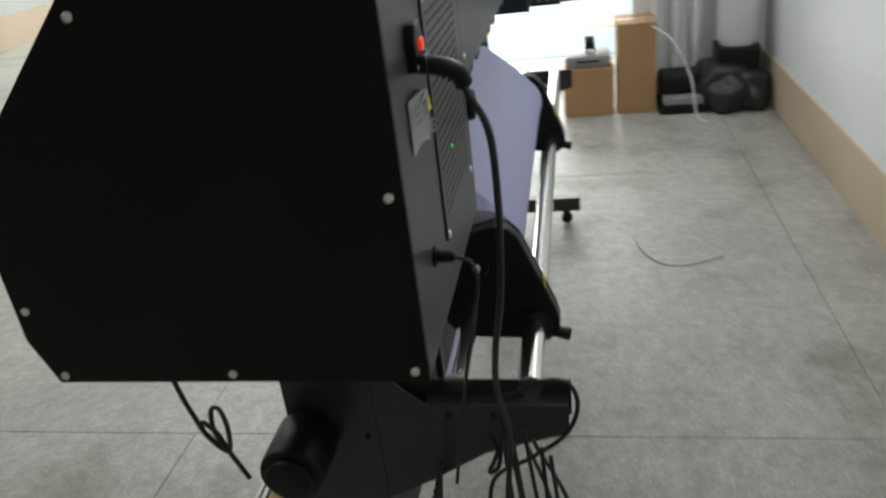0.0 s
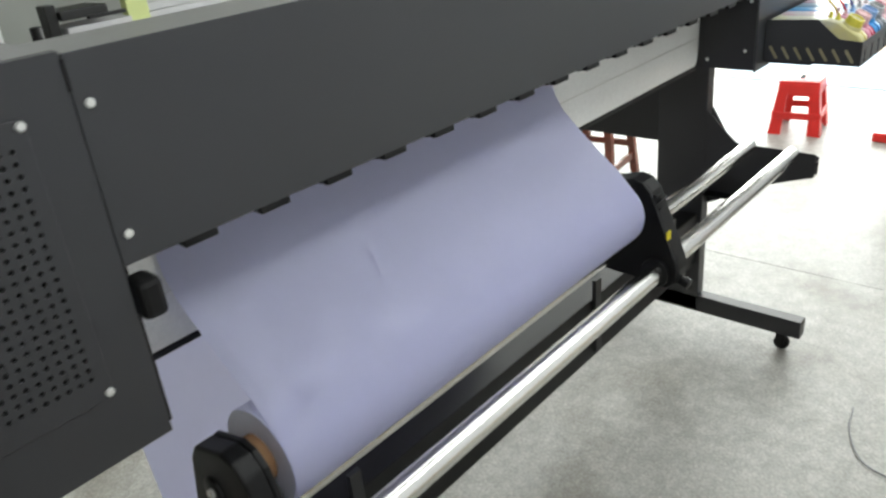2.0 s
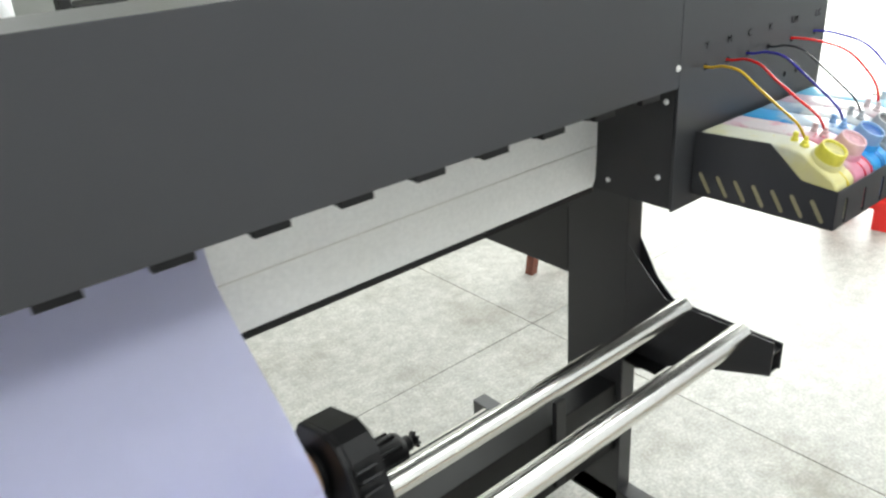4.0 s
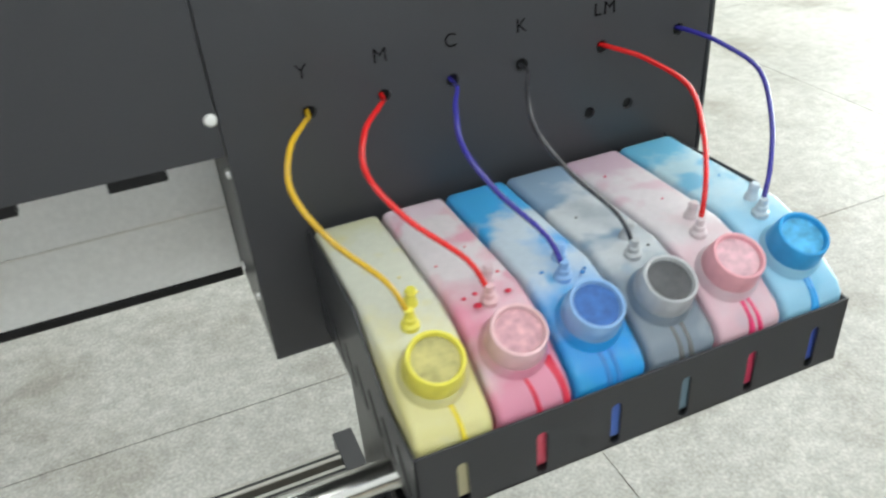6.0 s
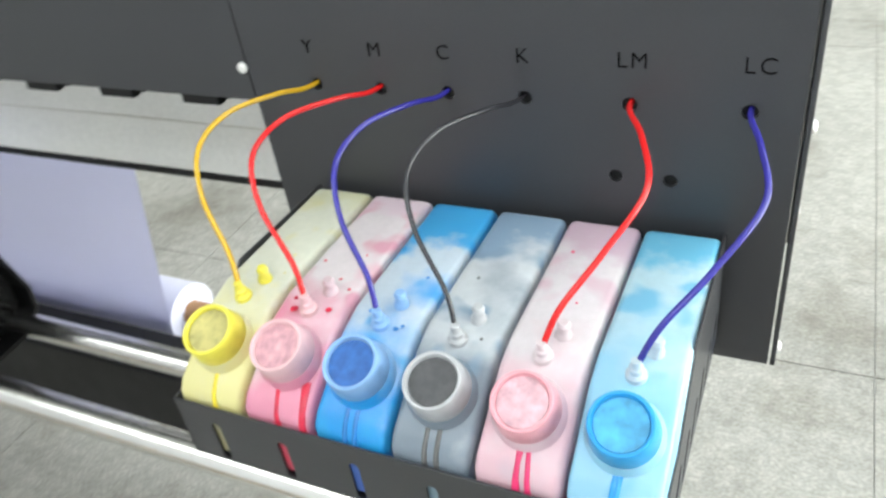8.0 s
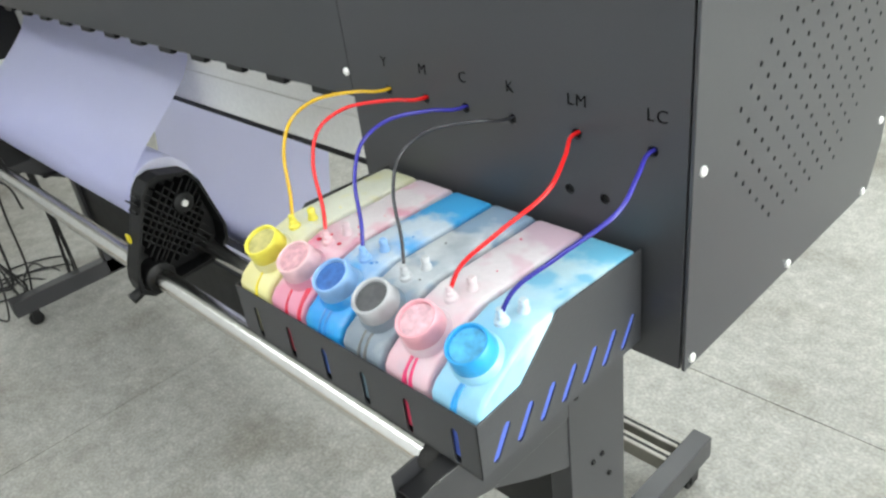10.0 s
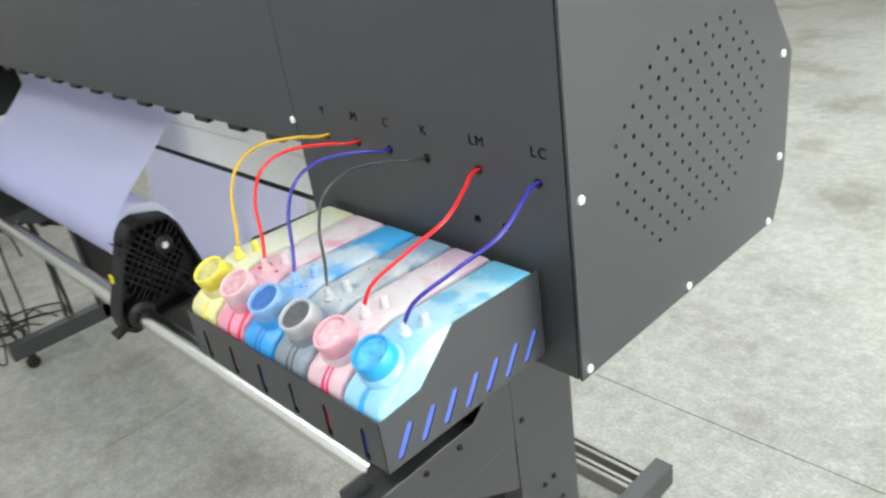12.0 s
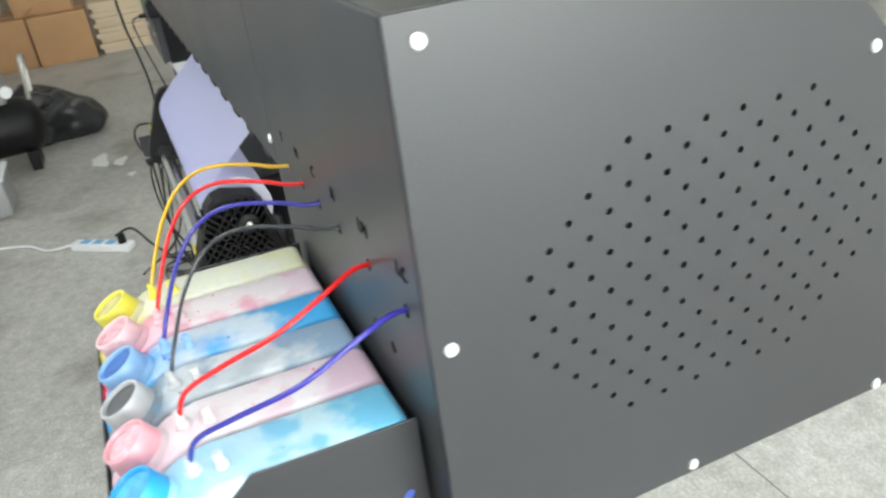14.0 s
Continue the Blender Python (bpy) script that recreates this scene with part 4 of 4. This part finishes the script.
def wooden_stool(m):
    s = empty("wooden_stool", "red-brown varnished wooden stool standing on the floor", "stool")
    s.matrix_basis = m
    part("seat", box(-0.16, 0.16, -0.147, 0.147, 0.415, 0.442, 0.009), M_WOOD, s, smooth=True)
    for sx in (-1, 1):
        for sy in (-1, 1):
            leg = bmesh.new()
            c0, c1 = (sx * 0.155, sy * 0.145), (sx * 0.118, sy * 0.108)
            lo = [leg.verts.new((c0[0] + a * 0.018, c0[1] + b * 0.018, 0)) for a, b in ((-1, -1), (1, -1), (1, 1), (-1, 1))]
            hi = [leg.verts.new((c1[0] + a * 0.018, c1[1] + b * 0.018, 0.416)) for a, b in ((-1, -1), (1, -1), (1, 1), (-1, 1))]
            leg.faces.new(lo[::-1])
            leg.faces.new(hi)
            for i in range(4):
                leg.faces.new((lo[i], lo[(i + 1) % 4], hi[(i + 1) % 4], hi[i]))
            part("leg", leg, M_WOOD, s)
        part("apron", box(-0.115, 0.115, sx * 0.111 - 0.009, sx * 0.111 + 0.009, 0.365, 0.415, 0.002), M_WOOD, s)
        part("apron", box(sx * 0.121 - 0.009, sx * 0.121 + 0.009, -0.106, 0.106, 0.365, 0.415, 0.002), M_WOOD, s)
        part("stretcher", box(-0.14, 0.14, sx * 0.134 - 0.009, sx * 0.134 + 0.009, 0.11, 0.145, 0.002), M_WOOD, s)
        part("stretcher", box(sx * 0.138 - 0.009, sx * 0.138 + 0.009, -0.126, 0.126, 0.17, 0.205, 0.002), M_WOOD, s)
    return s


wooden_stool(pose(1.105, 1.2, 0, 0, 0, 6) @ Matrix.Diagonal((1, 1, 1.035, 1)))


def carton(x0, x1, y0, y1, z0, z1, m=None, label="brown cardboard carton, taped shut", flaps=False):
    c = empty("carton", label, "cardboard box", "cartons")
    part("body", box(x0, x1, y0, y1, z0, z1, 0.006), M_CARTON, c)
    part("tape", box((x0 + x1) / 2 - 0.025, (x0 + x1) / 2 + 0.025, y0 - 0.001, y1 + 0.001, z1 - 0.06, z1 + 0.001), M_TAPE, c)
    if flaps:
        for yy, s in ((y0, -1), (y1, 1)):
            f = prism([(yy, z1), (yy + s * 0.10, z1 + 0.08), (yy + s * 0.10, z1 + 0.086), (yy, z1 + 0.006)], x0, x1, 0)
            part("flap", f, M_CARTON, c)
    if m is not None:
        c.matrix_basis = m
    return c


carton(1.66, 1.95, -0.39, -0.08, 0, 0.30)
carton(1.66, 1.96, -0.64, -0.41, 0, 0.55, label="tall brown cardboard carton by the partition")
# tool case and wheel on the small carton
case = empty("tool_case", "grey plastic tool case lying on a carton", "tool case")
part("body", box(1.68, 1.93, -0.37, -0.10, 0.30, 0.37, 0.012), M_GREYMET, case, smooth=True)
part("handle", tube([(1.68, -0.30, 0.34), (1.655, -0.29, 0.345), (1.655, -0.18, 0.345), (1.68, -0.17, 0.34)], 0.007), M_BLACK, case, smooth=True)
gun = empty("tape_dispenser", "black and white tape dispenser on a tool case", "tape dispenser")
part("wheel", cyl((1.80, -0.28, 0.42), (1.80, -0.22, 0.42), 0.05, seg=24, bev=0.006), M_BLACK, gun, smooth=True)
part("grip", box(1.70, 1.90, -0.27, -0.23, 0.37, 0.40, 0.006), M_WHITE, gun)
rack = empty("floor_rack", "low black metal rack with a grey tray", "rack")
part("frame", box(1.58, 1.9, -0.95, -0.66, 0.0, 0.05, 0.006), M_BLACK, rack)
part("tray", box(1.60, 1.88, -0.93, -0.68, 0.05, 0.10, 0.008), M_GREYMET, rack)
part("cover", box(1.66, 1.88, -0.90, -0.67, 0.10, 0.22, 0.02), M_BLACK, rack)
sacks = empty("refuse_sacks", "heap of shiny black plastic sacks against the wall", "sacks")
for k, (sx, sy, sr) in enumerate(((1.64, -1.05, 0.14), (1.68, -1.17, 0.15), (1.76, -1.05, 0.2))):
    bm = bmesh.new()
    bmesh.ops.create_icosphere(bm, subdivisions=4, radius=sr)
    for v in bm.verts:
        n = noise.noise(v.co * 9 + Vector((k * 5, 0, 0)))
        v.co *= 1 + 0.28 * n
        v.co.z = max(v.co.z, -sr * 0.6)
    bmesh.ops.translate(bm, vec=(sx, sy, sr * 0.6), verts=bm.verts)
    part("sack", bm, M_BAG, sacks, smooth=True)
for k, py in enumerate((-0.66, -0.78, -0.90)):
    pp = part("pipe", cyl((1.93, py, 0), (1.93, py, 2.6), 0.032, seg=20), M_WHITE, None, smooth=True)
    tagged(pp, "white plastic pipe standing against the partition", "pipe", "upright pipes")
tank = empty("water_drum", "white upright drum beside the wall", "drum")
part("body", lathe([(0.10, 0.36), (0.12, 0.40), (0.12, 1.2), (0.10, 1.26), (0.04, 1.28), (0.04, 1.33)], Vector((1.78, -1.12, 0)), (0, 0, 1), 28), M_WHITE, tank, smooth=True)
part("stand", box(1.66, 1.9, -1.24, -1.0, 0.0, 0.36, 0.01), M_BLACK, tank)
tagged(part("cord", tube([(1.70, -0.55, 0.56), (1.6, -0.72, 0.45), (1.52, -0.82, 0.25), (1.50, -0.86, 0.02), (1.38, -0.9, 0.006)], 0.006), M_WHITE, None, smooth=True), "white cord hanging to the floor", "cord")
tagged(part("red_tray", box(2.3, 2.55, -0.05, 0.2, 0.0, 0.05, 0.01), M_RED), "red shallow plastic tray on the floor", "tray")
tagged(part("string", tube([(-0.13, -0.39, 0.004), (-0.24, -0.41, 0.004), (-0.35, -0.47, 0.004), (-0.38, -0.55, 0.004), (-0.35, -0.64, 0.004), (-0.31, -0.72, 0.004)], 0.0022), M_GREYMET, None, smooth=True), "thin grey string lying on the floor", "string")

# cables and socket strip at the left end
strip = empty("socket_strip", "white socket strip with blue outlets on the floor", "socket strip")
strip.matrix_basis = pose(-2.87, -0.45, 0, 0, 0, 52)
part("body", box(-0.16, 0.16, -0.032, 0.032, 0.0, 0.04, 0.008), M_WHITE, strip, smooth=True)
for k in range(3):
    part("outlet", box(-0.11 + k * 0.07, -0.065 + k * 0.07, -0.02, 0.02, 0.0395, 0.0425, 0.001), M_BLUE_SOCKET, strip)
part("plug", cyl((0.115, 0, 0.04), (0.118, 0, 0.085), 0.02, 0.016), M_BLACK, strip, smooth=True)
tagged(part("power_lead", tube([(-2.96, -0.57, 0.03), (-3.02, -0.70, 0.008), (-3.15, -0.80, 0.008), (-3.25, -1.0, 0.008), (-3.4, -1.15, 0.008)], 0.006), M_WHITE, None, smooth=True), "white power lead on the floor", "cable")
tagged(part("power_lead", tube([(-2.80, -0.38, 0.08), (-2.76, -0.30, 0.11), (-2.6, -0.22, 0.06), (-2.45, -0.12, 0.02), (-2.36, -0.08, 0.1), (-2.28, -0.08, 0.5), (-2.22, -0.06, 0.68)], 0.0055), M_CABLE, None, smooth=True), "black power lead plugged into the strip", "cable")
rng = random.Random(5)
for k in range(5):
    x0 = -2.15 - 0.02 * k
    pts = [(x0, -0.06 - 0.015 * k, 0.66), (x0 - 0.02, -0.12 + rng.uniform(-0.03, 0.03), 0.5), (x0 - 0.06 + rng.uniform(-0.06, 0.05), -0.13, 0.25),
           (x0 - 0.08 + rng.uniform(-0.14, 0.1), -0.12 + rng.uniform(-0.08, 0.08), 0.03), (x0 - 0.28 + rng.uniform(-0.16, 0.1), -0.14 + rng.uniform(-0.1, 0.1), 0.008),
           (x0 - 0.34 + rng.uniform(-0.1, 0.1), 0.06 + rng.uniform(-0.1, 0.1), 0.008), (x0 - 0.08, 0.1, 0.008), (x0 - 0.02, 0.1, 0.3), (x0 + 0.01, 0.08, 0.56)]
    tagged(part("cable", tube(pts, 0.0036), M_CABLE, None, smooth=True), "black cable drooping from the printer to the floor", "cable", "hanging cables")
for k, pts in enumerate((
        [(-2.13, -0.02, 0.70), (-2.13, -0.055, 0.704), (-2.13, -0.108, 0.730), (-2.13, -0.149, 0.725), (-2.13, -0.163, 0.679), (-2.13, -0.140, 0.619), (-2.13, -0.080, 0.569), (-2.13, -0.012, 0.52), (-2.13, 0.005, 0.42)],
        [(-2.13, -0.012, 0.62), (-2.13, -0.021, 0.58), (-2.13, -0.004, 0.535), (-2.13, -0.022, 0.55), (-2.13, -0.032, 0.62)],
        [(-2.14, -0.035, 0.66), (-2.15, -0.04, 0.55), (-2.16, -0.05, 0.40), (-2.14, -0.06, 0.2), (-2.16, -0.10, 0.006)],
        [(-2.30, 0.445, 0.962), (-2.28, 0.441, 0.829), (-2.27, 0.434, 0.763), (-2.27, 0.420, 0.724), (-2.27, 0.393, 0.697), (-2.27, 0.384, 0.74), (-2.27, 0.388, 0.778), (-2.27, 0.402, 0.780), (-2.27, 0.408, 0.74), (-2.27, 0.398, 0.702), (-2.27, 0.425, 0.735), (-2.27, 0.424, 0.755), (-2.27, 0.405, 0.735), (-2.27, 0.392, 0.695), (-2.27, 0.37, 0.640)])):
    tagged(part("cable", tube(pts, 0.004), M_CABLE, None, smooth=True), "black cable looped at the printer's end", "cable", "hanging cables")
# low white table behind the left end
tb = empty("side_table", "small white table with thin black metal legs", "table")
part("tabletop", box(-4.35, -3.38, 0.12, 0.72, 0.60, 0.625, 0.006), M_WHITE, tb)
for tx in (-4.3, -3.43):
    for ty in (0.17, 0.67):
        part("leg", box(tx - 0.012, tx + 0.012, ty - 0.012, ty + 0.012, 0, 0.60, 0.002), M_BLACK, tb)
    part("rail", box(tx - 0.01, tx + 0.01, 0.182, 0.658, 0.1, 0.12, 0.002), M_BLACK, tb)

# far left: compressor, sacks, cartons
comp = empty("air_compressor", "black air compressor with silver fittings on the floor", "compressor")
part("tank", lathe([(0.06, 0), (0.15, 0.05), (0.17, 0.1), (0.17, 0.55), (0.15, 0.6), (0.06, 0.65)], Vector((-4.55, -0.66, 0.27)), (0.1, -1, 0), 28), M_BLACK, comp, smooth=True)
part("pump", box(-4.72, -4.45, -1.0, -0.82, 0.42, 0.62, 0.02), M_GREYMET, comp)
part("motor", cyl((-4.6, -1.28, 0.52), (-4.6, -1.05, 0.52), 0.09, bev=0.01), M_LEDGE, comp, smooth=True)
part("handle", tube([(-4.5, -0.70, 0.42), (-4.5, -0.68, 0.62), (-4.62, -0.68, 0.66), (-4.74, -0.68, 0.62), (-4.74, -0.70, 0.42)], 0.013), M_ALU, comp, smooth=True)
part("gauge", cyl((-4.44, -0.80, 0.5), (-4.41, -0.80, 0.5), 0.035), M_WHITE, comp, smooth=True)
part("nameplate", box(-4.382, -4.378, -1.1, -0.85, 0.24, 0.29, 0.001), M_WHITE, comp)
for fy in (-0.78, -1.2):
    part("foot", box(-4.68, -4.42, fy - 0.03, fy + 0.03, 0.0, 0.12, 0.006), M_BLACK, comp)
heap = empty("black_bags", "crumpled black plastic bags lying on the floor", "bags")
for k, (sx, sy, sr) in enumerate(((-5.1, -0.56, 0.22), (-5.3, -0.75, 0.26), (-5.05, -0.8, 0.18))):
    bm = bmesh.new()
    bmesh.ops.create_icosphere(bm, subdivisions=4, radius=sr)
    for v in bm.verts:
        v.co *= 1 + 0.35 * noise.noise(v.co * 8 + Vector((k * 3, 4, 0)))
        v.co.z = max(v.co.z * 0.8, -sr * 0.5)
    bmesh.ops.translate(bm, vec=(sx, sy, sr * 0.5), verts=bm.verts)
    part("bag", bm, M_BAG, heap, smooth=True)
crate = empty("grey_bin", "grey plastic storage bin on the floor", "bin")
part("body", box(-4.0, -3.66, -1.2, -0.88, 0, 0.2, 0.015), M_GREYMET, crate, smooth=True)
part("rim", box(-4.01, -3.65, -1.21, -0.87, 0.2, 0.215, 0.004), M_WHITE, crate)
carton(-8.7, -7.95, -1.28, -0.86, 0, 0.47, flaps=True)
carton(-8.6, -7.9, -0.84, -0.30, 0, 0.47)
carton(-8.75, -8.1, -0.95, -0.4, 0.47, 0.75, label="brown cardboard carton stacked on others")
pale = mat("pale_board", (0.55, 0.45, 0.32), 0.8, var=0.1)
for k in range(10):
    ox, oy = 0.02 * math.sin(k * 2.3), 0.015 * math.cos(k * 3.1)
    bd = part("board", box(-8.9 + ox, -8.0 + ox, -0.25 + oy, 0.3 + oy, k * 0.05, k * 0.05 + 0.0485, 0.004), pale)
    tagged(bd, "pale tan board in a stack on the floor", "board", "stacked boards")
lay = part("rolled_mat", cyl((-7.2, 1.15, 0.07), (-6.7, 0.65, 0.07), 0.07), M_CARTON, None, smooth=True)
tagged(lay, "brown rolled mat lying on the floor", "roll")
for k, (dx, dy, r) in enumerate(((-4.3, -0.42, 0.07), (-4.2, -0.3, 0.045), (-3.9, -0.25, 0.02), (-3.3, -0.1, 0.015))):
    ring = [(dx + r * (1 + 0.4 * math.sin(3 * a + k)) * math.cos(a) * 1.7, dy + r * (1 + 0.4 * math.cos(2 * a + k)) * math.sin(a)) for a in [2 * math.pi * q / 14 for q in range(14)]]
    bm = prism(ring, 0.0008, 0.003, 0, "z")
    tagged(part("scrap", bm, M_DUST), "torn white paper scrap on the floor", "scrap", "floor scraps")

# behind: a bench with machines by the back wall
bench = empty("work_bench", "long grey work bench along the back wall", "bench")
part("worktop", box(-0.6, 3.2, 6.0, 6.7, 0.40, 0.44, 0.005), M_GREYMET, bench)
for bx in (-0.5, 1.3, 3.1):
    for by in (6.05, 6.65):
        part("leg", box(bx - 0.03, bx + 0.03, by - 0.03, by + 0.03, 0, 0.40, 0.003), M_GREYMET, bench)
mach = empty("bench_machine", "dark grey pressing machine with black arms on a bench", "machine")
part("base", box(0.75, 1.35, 6.1, 6.5, 0.44, 0.66, 0.012), M_GREYMET, mach)
part("head", box(0.72, 1.15, 6.1, 6.5, 0.72, 0.80, 0.012), M_BLACK, mach)
part("column", box(0.62, 0.72, 6.15, 6.3, 0.44, 0.86, 0.01), M_BLACK, mach)
part("clamp", cyl((0.50, 6.12, 0.52), (0.50, 6.12, 0.72), 0.05, bev=0.01), M_BLACK, mach, smooth=True)
part("arm", box(0.95, 1.3, 6.08, 6.14, 0.70, 0.73, 0.004), M_BLACK, mach)
post = part("green_cloth_post", box(1.42, 1.64, 6.3, 6.4, 0.44, 2.2, 0.01), mat("yellow_green_paint", (0.36, 0.40, 0.16), 0.7, var=0.1))
tagged(post, "yellow-green painted upright board on the bench", "board")
blind = empty("shutter", "grey metal slatted shutter in front of the back wall", "shutter")
for k in range(20):
    part("slat", box(1.68, 2.6, 6.56, 6.60, 0.44 + k * 0.085, 0.518 + k * 0.085, 0.006), M_GREYMET, blind)
drape = bmesh.new()
for k in range(5):
    cyl((-0.15 + k * 0.11, 6.5, 0.44), (-0.15 + k * 0.11, 6.5, 2.3), 0.07, seg=14, bm=drape)
tagged(part("curtain", drape, M_WHITE, None, smooth=True), "cream curtain hanging by the back wall", "curtain")
